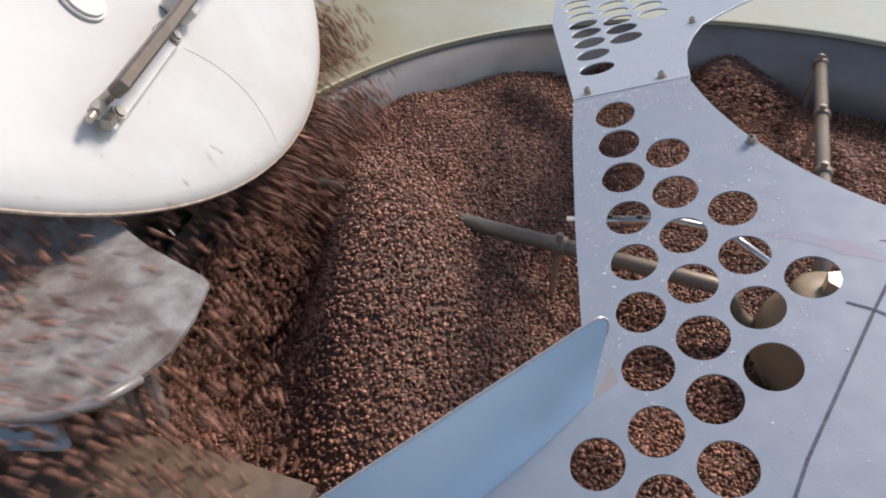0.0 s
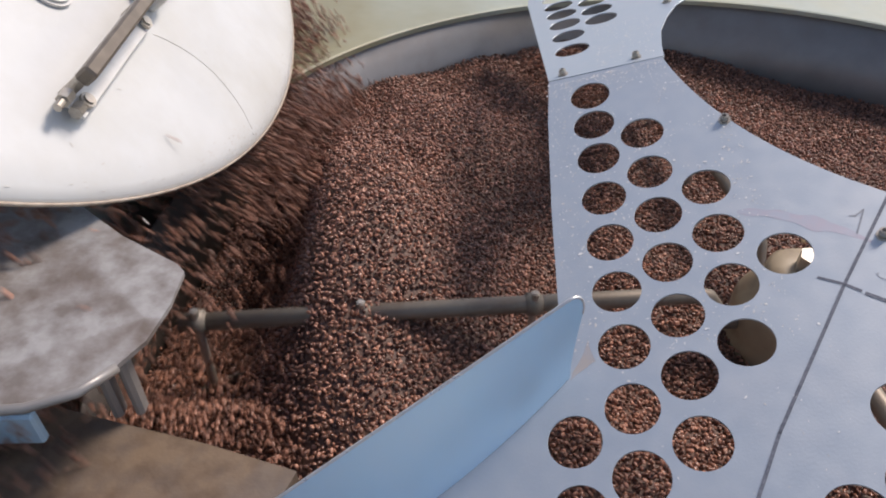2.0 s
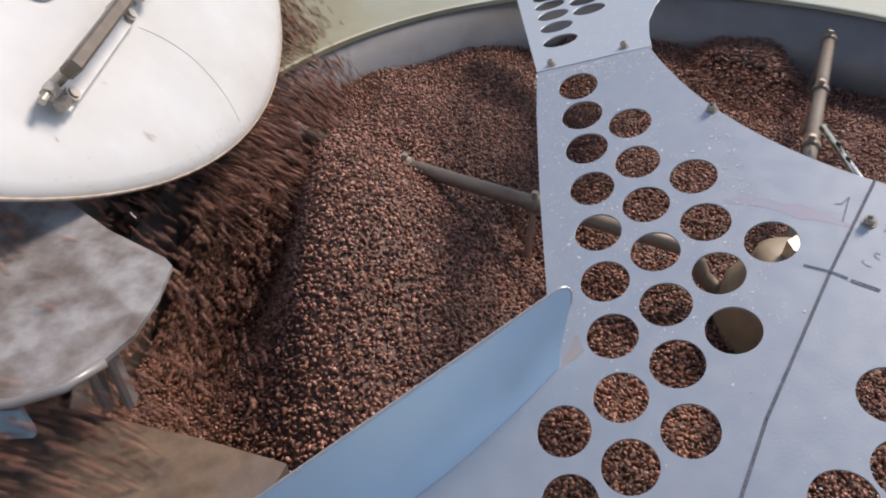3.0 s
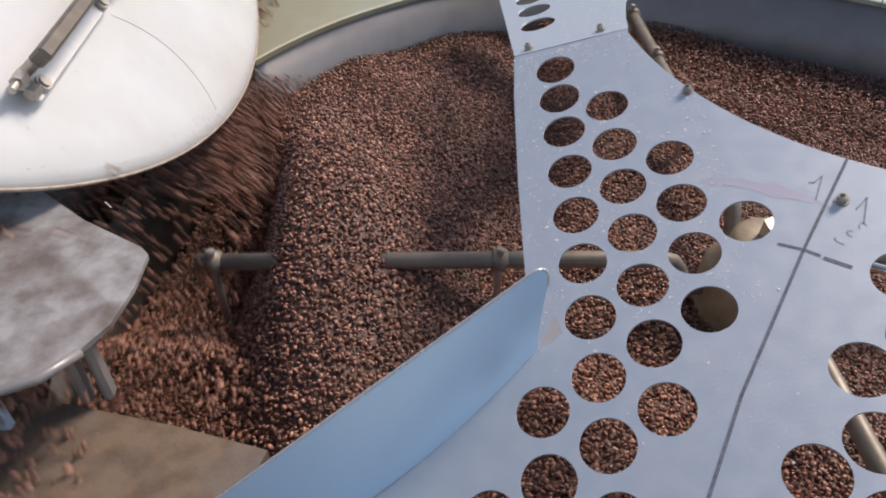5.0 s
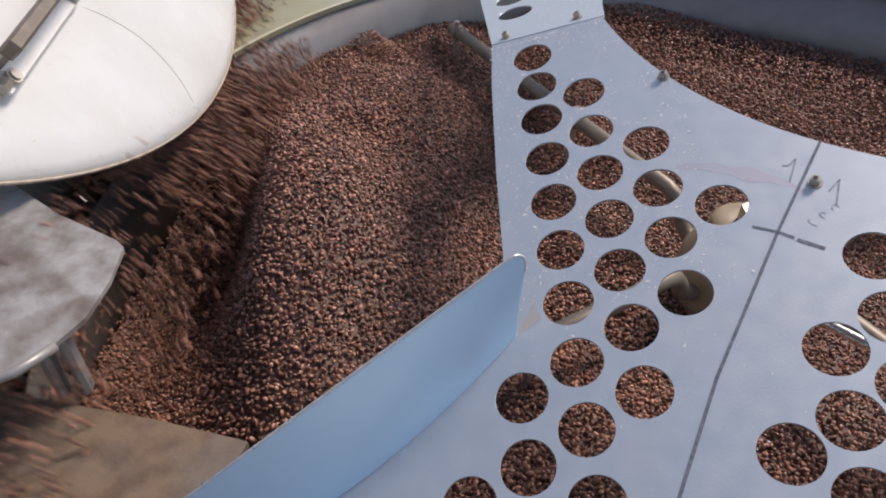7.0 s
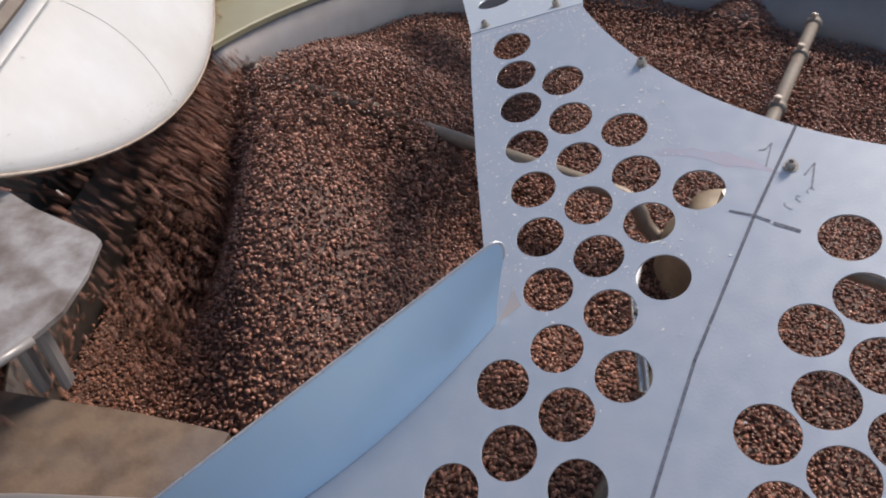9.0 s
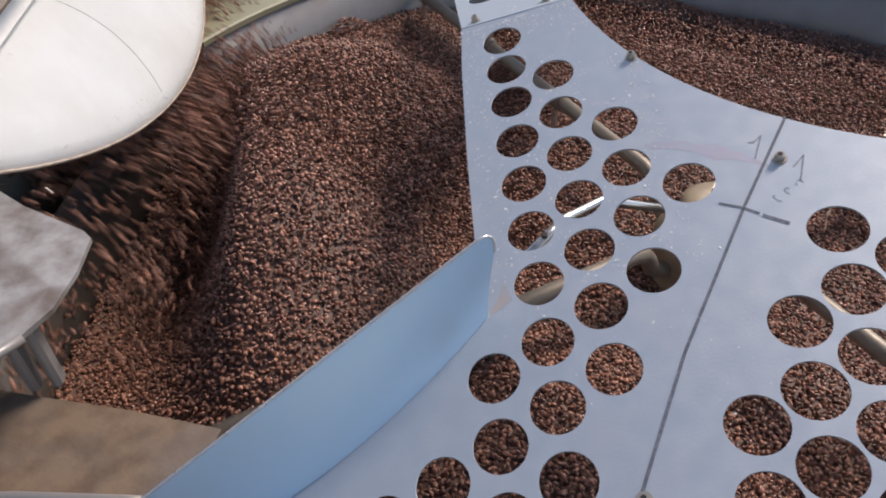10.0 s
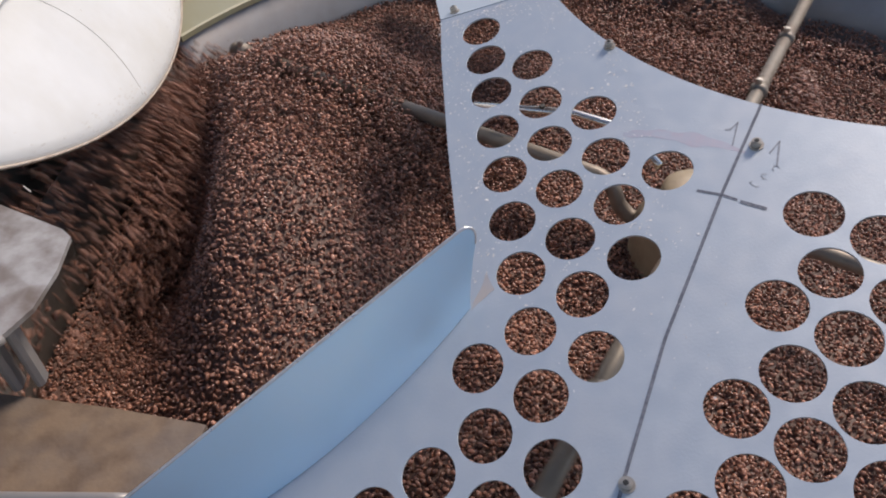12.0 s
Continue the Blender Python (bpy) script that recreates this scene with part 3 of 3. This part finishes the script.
# ---------------------------------------------------------------- blue deflector
def build_deflector():
    ob = tagged(empty("bean_deflector", PLATE), "upright blue-filmed sheet deflector with a rounded tip standing on the guard", "deflector")
    bm = bmesh.new()
    n, rows_n, length, rr = 60, 10, 0.52, 0.026
    def at(t, s):
        dist = t * length
        h = 0.100 if dist >= rr else 0.100 - rr + math.sqrt(max(rr * rr - (rr - dist) ** 2, 0))
        tx, ty = -0.016 - 0.858 * dist, -0.166 - 0.513 * dist
        d = 0.80 * dist
        bx, by = -0.058 - d, -0.204 - 0.97 * d + 1.14 * d * d
        lean = (s * h / 0.100) ** 1.25
        return Vector((bx + (tx - bx) * lean, by + (ty - by) * lean, 0.0006 + h * s))
    front, back = [], []
    for k in range(n + 1):
        t = (k / n) ** 2
        front.append([bm.verts.new(at(t, j / rows_n)) for j in range(rows_n + 1)])
        back.append([bm.verts.new(at(t, j / rows_n) + Vector((-0.0012, 0.0022, 0))) for j in range(rows_n + 1)])
    for g in (front, back):
        for k in range(n):
            for j in range(rows_n):
                bm.faces.new((g[k][j], g[k + 1][j], g[k + 1][j + 1], g[k][j + 1]))
    def strip(a, b):
        a, b = [bm.verts.new(v.co) for v in a], [bm.verts.new(v.co) for v in b]
        for q in range(len(a) - 1):
            bm.faces.new((a[q], b[q], b[q + 1], a[q + 1]))
    for j in (0, rows_n):
        strip([c[j] for c in front], [c[j] for c in back])
    for k in (0, n):
        strip(front[k], back[k])
    part("sheet", bm, M_film, ob, smooth=True)
    bm = bmesh.new()
    add_tube_path(bm, [at((k / 50) ** 2, 1.0) + Vector((-0.0006, 0.0011, 0.0004)) for k in range(51)], 0.0017, 8)
    part("top_edge", bm, M_edge, ob, "bright cut steel edge", True)
    bm = bmesh.new()
    corners = [Vector((-0.036, -0.163, 0.0003)), Vector((-0.0585, -0.207, 0.0003)), Vector((-0.031, -0.188, 0.0003))]
    ring = []
    for k in range(3):
        a, b = corners[k], corners[(k + 1) % 3]
        for q in range(6):
            ring.append(bm.verts.new(a.lerp(b, q / 6) + Vector((0.0009 * math.sin(7 * q + k), 0.0009 * math.cos(5 * q + 2 * k), 0))))
    bm.faces.new(ring)
    part("foot_stain", bm, M_stain, ob, "tan stain at the foot of the sheet")
    return ob


# ---------------------------------------------------------------- drum door
DOOR = Matrix(((-0.6213, -0.0520, 0.7818, -1.1161), (-0.0044, -0.9975, -0.0698, 0.5296), (0.7835, -0.0468, 0.6196, 1.4451), (0, 0, 0, 1)))
DOOR_R = 0.719


def build_door():
    """Local x runs up the tilted face, local -y along the tray, z out of the face."""
    door = tagged(empty("drum_door", DOOR), "large round white enamelled drum door, tilted open, with a steel handle", "drum door")
    R = DOOR_R
    bm = bmesh.new()
    lathe(bm, [(0.0001, 0.0), (R - 0.30, -0.001), (R - 0.12, -0.002), (R - 0.05, -0.004), (R - 0.018, -0.007), (R - 0.006, -0.012), (R - 0.001, -0.018),
               (R - 0.001, -0.020), (R - 0.006, -0.024), (0.0001, -0.024)], 160)
    part("panel", bm, M_white, door, "", True)
    bm = bmesh.new()
    lathe(bm, [(R - 0.0015, -0.014), (R + 0.0012, -0.016), (R + 0.0012, -0.019), (R - 0.0015, -0.021)], 160)
    part("worn_edge", bm, M_rim, door, "tan worn edge of the door", True)
    rng = random.Random(4)

    def face_z(r):
        return float(np.interp(r, [0, R - 0.30, R - 0.12, R - 0.05, R - 0.018, R - 0.006], [0, -0.001, -0.002, -0.004, -0.007, -0.012]))

    # angle-iron handle on two bolts
    x0, y0, y1 = -0.460, 0.402, 0.166
    handle = empty("handle")
    handle.parent = door
    bm = bmesh.new()
    add_box(bm, (0.036, y0 - y1, 0.004), Matrix.Translation((x0 - 0.002, (y0 + y1) / 2, 0.010)), 0.001)
    part("foot_strap", bm, M_strap, handle, "pale bolted steel strap")
    bm = bmesh.new()
    add_box(bm, (0.017, 0.52, 0.024), Matrix.Translation((x0 + 0.010, 0.135, 0.052)), 0.003)
    part("bar", bm, M_bar, handle, "dull brownish steel bar")
    for yy in (y0 - 0.022, y1 + 0.012):
        bm = bmesh.new()
        add_rod(bm, (x0 + 0.010, yy, 0.0), (x0 + 0.010, yy, 0.042), 0.007, seg=16)
        part("standoff", bm, M_bolt, handle)
        bm = bmesh.new()
        add_rod(bm, (x0 - 0.010, yy, 0.012), (x0 - 0.010, yy, 0.022), 0.0095, seg=16, bevel=0.003)
        part("bolt_head", bm, M_bolt, handle, "bright bolt head")
    bm = bmesh.new()
    add_rod(bm, (x0 + 0.010, y0 - 0.004, 0.022), (x0 + 0.010, y0 + 0.012, 0.022), 0.0085, seg=6)
    add_rod(bm, (x0 + 0.010, y0 + 0.012, 0.022), (x0 + 0.010, y0 + 0.026, 0.022), 0.0048, seg=12)
    part("end_nut", bm, M_bolt, handle, "bright nut on a stud")
    bm = bmesh.new()
    add_rod(bm, (x0 - 0.008, y0 - 0.010, 0.014), (x0 - 0.008, y0 + 0.006, 0.014), 0.008, seg=6)
    part("end_nut", bm, M_bolt, handle, "bright nut on a stud")
    # fittings higher up on the face
    bm = bmesh.new()
    add_box(bm, (0.045, 0.030, 0.034), Matrix.Translation((-0.452, 0.112, 0.017)), 0.006, 2)
    part("clamp", bm, M_strap, door, "small pale steel clamp")
    bm = bmesh.new()
    add_rod(bm, (-0.359, 0.24, -0.004), (-0.359, 0.24, 0.008), 0.034, seg=32, bevel=0.004)
    part("cap", bm, M_strap, door, "round pale steel cap")
    # weld seam and knocks
    bm = bmesh.new()
    pts = []
    for k in range(22):
        t = k / 21
        x, y = -0.490 - 0.196 * t, 0.160 - 0.144 * t + 0.152 * t * t
        pts.append((x, y, face_z(math.hypot(x, y)) + 0.0003))
    add_tube_path(bm, pts, 0.0004, 6)
    part("scratch", bm, M_scratch, door, "long curved scratch in the enamel")
    bm = bmesh.new()
    for _ in range(260):
        a = math.pi * (0.97 + rng.gauss(0, 0.10))
        r = R - 0.007 - abs(rng.gauss(0, 0.012))
        l = rng.uniform(0.001, 0.003)
        c, t2 = Vector((r * math.cos(a), r * math.sin(a), face_z(r) - 0.0010)), Vector((-math.sin(a), math.cos(a), 0))
        n2 = Vector((math.cos(a), math.sin(a), 0)) * 0.0005
        z = Vector((0, 0, 0.0016))
        bm.faces.new([bm.verts.new(q + z) for q in (c - t2 * l - n2, c + t2 * l - n2, c + t2 * l + n2, c - t2 * l + n2)])
    for _ in range(7):
        x, y = rng.uniform(-0.62, -0.42), rng.uniform(-0.1, 0.5)
        l, a = rng.uniform(0.002, 0.005), rng.uniform(0, 3)
        c, t2, n2 = Vector((x, y, face_z(math.hypot(x, y)) + 0.0006)), Vector((math.cos(a), math.sin(a), 0)), Vector((-math.sin(a), math.cos(a), 0)) * 0.0008
        bm.faces.new([bm.verts.new(q) for q in (c - t2 * l - n2, c + t2 * l - n2, c + t2 * l + n2, c - t2 * l + n2)])
    ob = part("chips", bm, M_scratch, door, "small chips in the enamel")
    ob["kind"] = "stuff"
    return door


# ---------------------------------------------------------------- chute, ledge, housing
def prism(bm, outline, z0, z1):
    lo = [bm.verts.new((x, y, z0)) for x, y in outline]
    hi = [bm.verts.new((x, y, z1)) for x, y in outline]
    bm.faces.new(lo[::-1])
    bm.faces.new(hi)
    for k in range(len(lo)):
        q = (k + 1) % len(lo)
        bm.faces.new((lo[k], lo[q], hi[q], hi[k]))


def build_surroundings():
    floor = bmesh.new()
    bmesh.ops.create_grid(floor, x_segments=2, y_segments=2, size=40)
    tagged(finish(floor, "floor", M_floor), "plain grey concrete floor under the machine", "floor", kind="structure")
    # body of the roaster behind the pour
    body = tagged(empty("roaster_body"), "dull painted roaster housing behind the pouring beans", "roaster")
    bm = bmesh.new()
    add_box(bm, (0.9, 1.7, 0.90), Matrix.Translation((-1.40, 0.42, 0.45)), 0.02, 2)
    part("lower_housing", bm, M_body, body)
    for yy in (0.22, 0.68):
        bm = bmesh.new()
        add_rod(bm, (-1.42, yy, 0.88), (-1.185, yy, 1.40), 0.022, seg=14)
        part("door_stay", bm, M_steel, body, "steel stay behind the drum door")
    # dusty ledge along the tray's edge
    ledge = tagged(empty("dusty_ledge"), "tan dust-covered steel ledge beside the tray edge", "ledge")
    bm = bmesh.new()
    prism(bm, [(-1.1, -0.03), (-0.88, -0.087), (-0.774, -0.119), (-0.678, -0.147), (-0.590, -0.178), (-0.580, -0.182), (-0.592, -0.212), (-0.632, -0.250), (-0.662, -0.246), (-0.766, -0.230), (-1.1, -0.205)], 0.808, 0.826)
    part("top", bm, M_dust, ledge)
    bm = bmesh.new()
    add_tube_path(bm, [(-1.1, -0.209, 0.825), (-0.766, -0.234, 0.825), (-0.662, -0.250, 0.825), (-0.640, -0.254, 0.825)], 0.006, 8)
    part("rolled_edge", bm, M_steel, ledge, "grey rolled front edge", True)
    bm = bmesh.new()
    add_box(bm, (0.04, 0.04, 0.81), Matrix.Translation((-0.93, -0.14, 0.405)), 0.004)
    part("leg", bm, M_body, ledge)
    # spout lip over which the beans run
    spout = tagged(empty("discharge_spout", Matrix.Translation((-0.728, -0.086, 0.955)) @ Matrix.Rotation(radians(4), 4, "Y")), "scoured whitish steel spout lip among the falling beans", "spout")
    bm = bmesh.new()
    prism(bm, [(-0.34, 0.30), (-0.125, 0.180), (-0.060, 0.126), (0.012, 0.082), (0.022, 0.070), (0.020, 0.020), (0.010, -0.030), (-0.008, -0.062), (-0.034, -0.092), (-0.072, -0.110), (-0.17, -0.126), (-0.34, -0.132)], -0.006, 0.0)
    part("lip", bm, M_chute, spout)
    bm = bmesh.new()
    add_tube_path(bm, [(-0.34, -0.133, -0.003), (-0.17, -0.127, -0.003), (-0.072, -0.111, -0.003), (-0.034, -0.093, -0.003), (-0.008, -0.063, -0.003)], 0.005, 8)
    part("rolled_edge", bm, M_steel, spout, "dark rolled lower edge", True)
    for bx, by, w in ((-0.026, -0.014, 0.011), (-0.048, -0.018, 0.012)):
        bm = bmesh.new()
        add_box(bm, (w, 0.020, 0.128), Matrix.Translation((bx, by, -0.069)) @ Matrix.Rotation(radians(-4), 4, "Y"), 0.004)
        part("bracket", bm, M_steel, spout, "short upright steel bracket")
    # blue painted strip below the spout
    bm = bmesh.new()
    add_box(bm, (0.30, 0.012, 0.045), Matrix.Translation((-0.985, -0.150, 0.866)), 0.003)
    tagged(finish(bm, "blue_strip", M_film), "blue painted steel strip below the spout", "strip")


ROTOR = Matrix.Translation((HUB[0], HUB[1], 0.786))


def build_agitator():
    """Hub and four arms; stands at angle zero, arm along +x."""
    rotor = tagged(empty("agitator", ROTOR), "rotating agitator with a cream hub and four steel arms", "agitator")
    bm = bmesh.new()
    lathe(bm, [(0.0001, -0.24), (0.082, -0.24), (0.082, -0.035), (0.076, -0.02), (0.060, -0.004), (0.055, 0.03), (0.046, 0.038), (0.0001, 0.038)], 40)
    part("hub", bm, M_hub, rotor, "cream painted hub, smeared brown", True)
    bm = bmesh.new()
    add_rod(bm, (0, 0, 0.038), (0, 0, 0.062), 0.021, seg=6)
    part("hub_nut", bm, M_bolt, rotor, "steel hub nut")
    for k in range(4):
        arm = empty("arm")
        arm.parent = rotor
        arm.matrix_local = Matrix.Rotation(radians(90 * k), 4, "Z")
        reach = (0.812, 0.912, 0.912, 0.86)[k]
        bm = bmesh.new()
        add_tube_path(bm, [(0.06, 0, -0.06), (0.092, 0, -0.056), (0.112, 0, -0.042), (0.122, 0, -0.022), (0.134, 0, -0.006), (0.155, 0, 0.0), (0.20, 0, 0.0), (reach, 0, 0.0)], 0.0125, 14)
        part("bar", bm, M_arm, arm, "", True)
        for r in (0.385, 0.62, reach - 0.024):
            bm = bmesh.new()
            add_rod(bm, (r - 0.012, 0, 0), (r + 0.012, 0, 0), 0.0165, seg=16, bevel=0.003)
            part("collar", bm, M_arm, arm, "", True)
            bm = bmesh.new()
            add_rod(bm, (r, 0.004, -0.15), (r, 0.004, 0.026), 0.0058, seg=10, bevel=0.0015)
            part("pin", bm, M_bolt, arm, "upright steel pin")
            bm = bmesh.new()
            add_box(bm, (0.085, 0.004, 0.05), Matrix.Translation((r, -0.006, -0.155)) @ Matrix.Rotation(radians(28), 4, "Z"), 0.001)
            part("paddle", bm, M_arm, arm, "flat steel stirring paddle")
    # polished tie rod beside one arm
    tie = empty("tie_rod")
    tie.parent = rotor
    tie.matrix_local = Matrix.Rotation(radians(-337.6), 4, "Z")
    bm = bmesh.new()
    add_tube_path(bm, [(-0.35, 0.150, 0.046), (-0.19, 0.152, 0.048), (-0.11, 0.135, 0.040), (-0.055, 0.055, 0.030)], 0.0068, 12)
    part("rod", bm, M_chrome, tie, "polished steel rod", True)
    for x in (-0.285, -0.24):
        bm = bmesh.new()
        add_rod(bm, (x, 0.151, 0.046), (x, 0.151, 0.0575), 0.0045, seg=8)
        part("set_screw", bm, M_dark, tie)
    return rotor


build_tray()
build_bed()
ridges = build_ridges()
heap = build_heap()
far_heap = build_far_heap()
guard, far_sheet = build_guard()
build_marks(guard, far_sheet)
build_deflector()
build_door()
build_surroundings()
agitator = build_agitator()


# ---------------------------------------------------------------- pour
# the flow over the lip comes in gusts: (time, how far the lower beans draw back)
GUSTS = [(0, 0), (0.2, -0.05), (0.4, -0.15), (0.6, -0.16), (0.8, -0.01), (1.0, -0.03), (1.2, -0.15), (1.4, -0.02), (1.6, 0), (1.8, -0.04),
         (2.0, -0.16), (2.2, -0.02), (2.4, 0), (2.6, -0.05), (2.8, -0.15), (3.0, -0.07), (3.2, 0), (3.6, -0.15), (4.0, -0.01), (4.4, -0.15),
         (4.8, 0), (5.0, -0.11), (5.2, -0.16), (5.4, 0), (5.6, 0), (5.8, -0.07), (6.0, -0.13), (6.4, -0.03), (6.8, -0.17), (7.2, -0.02),
         (7.6, -0.16), (8.0, -0.04), (8.4, -0.16), (9.0, -0.17), (9.4, -0.08), (10, -0.18), (10.6, -0.09), (11, -0.1), (11.4, -0.17), (12, -0.18)]


# how far the beans surge out past the door's far edge: (time, 0 to 1)
SURGES = [(0, 1), (0.2, 0.9), (0.4, 0.7), (0.6, 1), (0.8, 0.5), (1.0, 0.35), (1.4, 0.35), (1.6, 0.6), (1.8, 0.6), (2.0, 0.95), (2.2, 0.9), (2.4, 0.5),
          (2.6, 0.35), (2.8, 0.6), (3.0, 0.95), (3.2, 0.6), (3.8, 0.35), (4.2, 0.7), (4.8, 0.35), (5.0, 0.35), (5.2, 0.5), (5.6, 0.6), (5.8, 0.35), (6.0, 0.5),
          (6.4, 0.35), (6.6, 0.35), (6.8, 0.9), (7.0, 0.9), (7.2, 0.5), (7.8, 0.35), (8.4, 0.6), (8.8, 0.35), (9.6, 0.35), (9.8, 0.5), (10.0, 0.9), (10.2, 0.35),
          (11.2, 0.35), (11.4, 0.5), (11.6, 0.9), (11.8, 0.4), (12.0, 0.35)]


def build_pour():
    """Rings of loose beans that turn about level axes: only the arc between door and bed is in the open."""
    rng = np.random.default_rng(11)
    out = []

    def heading(turn):
        return Vector((math.cos(radians(turn)), math.sin(radians(turn)), 0))

    def tilt(turn):
        """How far a ring's width leans towards the door's face."""
        h = heading(turn)
        return abs(Vector((-h.y, h.x, 0)).dot(Vector(DOOR.col[2][:3])))

    def ring(c, turn, R, cnt, spread, rate, path, outward=0.010):
        """path: (time, dx, dy, dz) steps by which the whole ring wanders; a missing dz is none."""
        a = rng.uniform(0, math.tau, cnt)
        ph = rng.uniform(0, 6, 3)
        clump = 0.55 * np.sin(3 * a + ph[0]) + 0.45 * np.sin(7 * a + ph[1]) + 0.3 * np.sin(13 * a + ph[2])
        rad = R - 0.006 + outward * clump - np.abs(rng.normal(0, 1.5 * spread, cnt))
        wide = 0.058 * (1 - 0.6 * tilt(turn))
        y = np.clip(rng.normal(0, wide, cnt), -2.2 * wide, 2.2 * wide) + 0.012 * np.sin(5 * a + ph[1])
        pos = np.c_[rad * np.cos(a), y, rad * np.sin(a)]
        ob = bean_cloud("falling_beans", pos, quats(rng, cnt, 0.0), rng, BEAN_FAR, size=(0.0115, 0.0078, 0.0060))
        tagged(ob, "loose stream of roasted coffee beans pouring from the drum", "coffee beans", group="pouring beans", kind="stuff")
        out.append((ob, c, turn, rate, rng.uniform(0, 360), path))

    # the sheet of beans that comes out from under the door: each ring just touches the plane behind the door's face
    n = Vector(DOOR.col[2][:3])
    for k in range(15):
        th = -58 + 6.5 * k
        radial = DOOR.to_3x3() @ Vector((-math.cos(radians(th)), -math.sin(radians(th)), 0))
        edge = Vector(DOOR.col[3][:3]) + radial * DOOR_R
        turn = -58 * float(smooth(-10, 70, th)) - 4
        h = heading(turn)
        near = th < -44
        R = 0.30 if near else 0.42
        steep = 38 if th < -22 else 50
        out_dir = h * math.cos(radians(steep)) + Vector((0, 0, math.sin(radians(steep))))
        c = edge + radial * (0.0 if near else 0.03) - n * (0.042 + 0.055 * tilt(turn)) - out_dir * R
        back = 0.02 if th < 30 else 0.05
        ring(c, turn, R, 1500 if near else int(450 + 3100 * float(smooth(-30, -2, th))), 0.024, 190 + 40 * rng.random(),
             [(0, 0, 0), (1.5, -0.2 * back, 0), (5, -back, 0), (8, -0.7 * back, 0), (12, -back, 0)])
    # gusts that shoot out past the far edge of the door and draw back under it
    for k in range(8):
        th = -12 + 6.5 * k
        radial = DOOR.to_3x3() @ Vector((-math.cos(radians(th)), -math.sin(radians(th)), 0))
        turn = -12 - 28 * float(smooth(-10, 35, th))
        h = heading(turn)
        c = Vector(DOOR.col[3][:3]) + radial * DOOR_R + h * 0.045 - n * (0.042 + 0.055 * tilt(turn)) - 0.30 * (h * math.cos(radians(72)) + Vector((0, 0, math.sin(radians(72)))))
        ring(c, turn, 0.30, 2200, 0.024, 250 + 40 * rng.random(), [(t, h.x * 0.11 * (g - 1), h.y * 0.11 * (g - 1), 0.035 * (g - 1)) for t, g in SURGES])
    # beans that run over the spout lip: the lower ones cease first, the upper ones sway
    for k in range(3):
        ring(Vector((-0.86, -0.225 + 0.05 * k, 0.765)), -4, 0.235, 1000, 0.050, 330 + 30 * rng.random(),
             [(t, dx, 0.01) for t, dx in GUSTS], 0.013)
    for k in range(3):
        ring(Vector((-0.93 - 0.008 * k, 0.055 + 0.06 * k, 0.765)), -6, 0.24, 160, 0.050, 330 + 30 * rng.random(),
             [(0, 0.06, 0), (2, 0.06, -0.02), (4.5, 0.05, -0.05), (6, 0.04, -0.05), (9, 0.05, 0), (12, 0.05, 0)], 0.013)
    return out


pour = build_pour()


# ---------------------------------------------------------------- what moves
def motions():
    def angle(t):
        return 177.5 - 31.03 * (t - 5) + 5.0 * max(0.0, (5 - t) / 5) ** 1.2
    for ob, offset in [(agitator, 0)] + ridges:
        walk(ob, [(0.5 * k, ROTOR @ Matrix.Rotation(radians(angle(0.5 * k) + offset), 4, "Z")) for k in range(25)])
    walk(heap, [(t, pose(0, 0, h)) for t, h in ((0, 0), (6.6, 0), (7.4, 0.3 * HEAP), (8.2, 0.75 * HEAP), (8.9, HEAP), (12, HEAP))])
    walk(far_heap, [(t, pose(0, 0, h)) for t, h in ((0, 0), (3, 0.004), (6, 0.036), (9, 0.048), (12, 0.05))])
    for ob, c, turn, rate, start, path in pour:
        rows = []
        for k in range(61):
            t = 0.2 * k
            times = [p[0] for p in path]
            shift = Vector([float(np.interp(t, times, [p[q] if q < len(p) else 0.0 for p in path])) for q in (1, 2, 3)])
            rows.append((t, Matrix.Translation(c + shift) @ Matrix.Rotation(radians(turn), 4, "Z") @ Matrix.Rotation(radians(start + rate * t), 4, "Y")))
        walk(ob, rows)


motions()
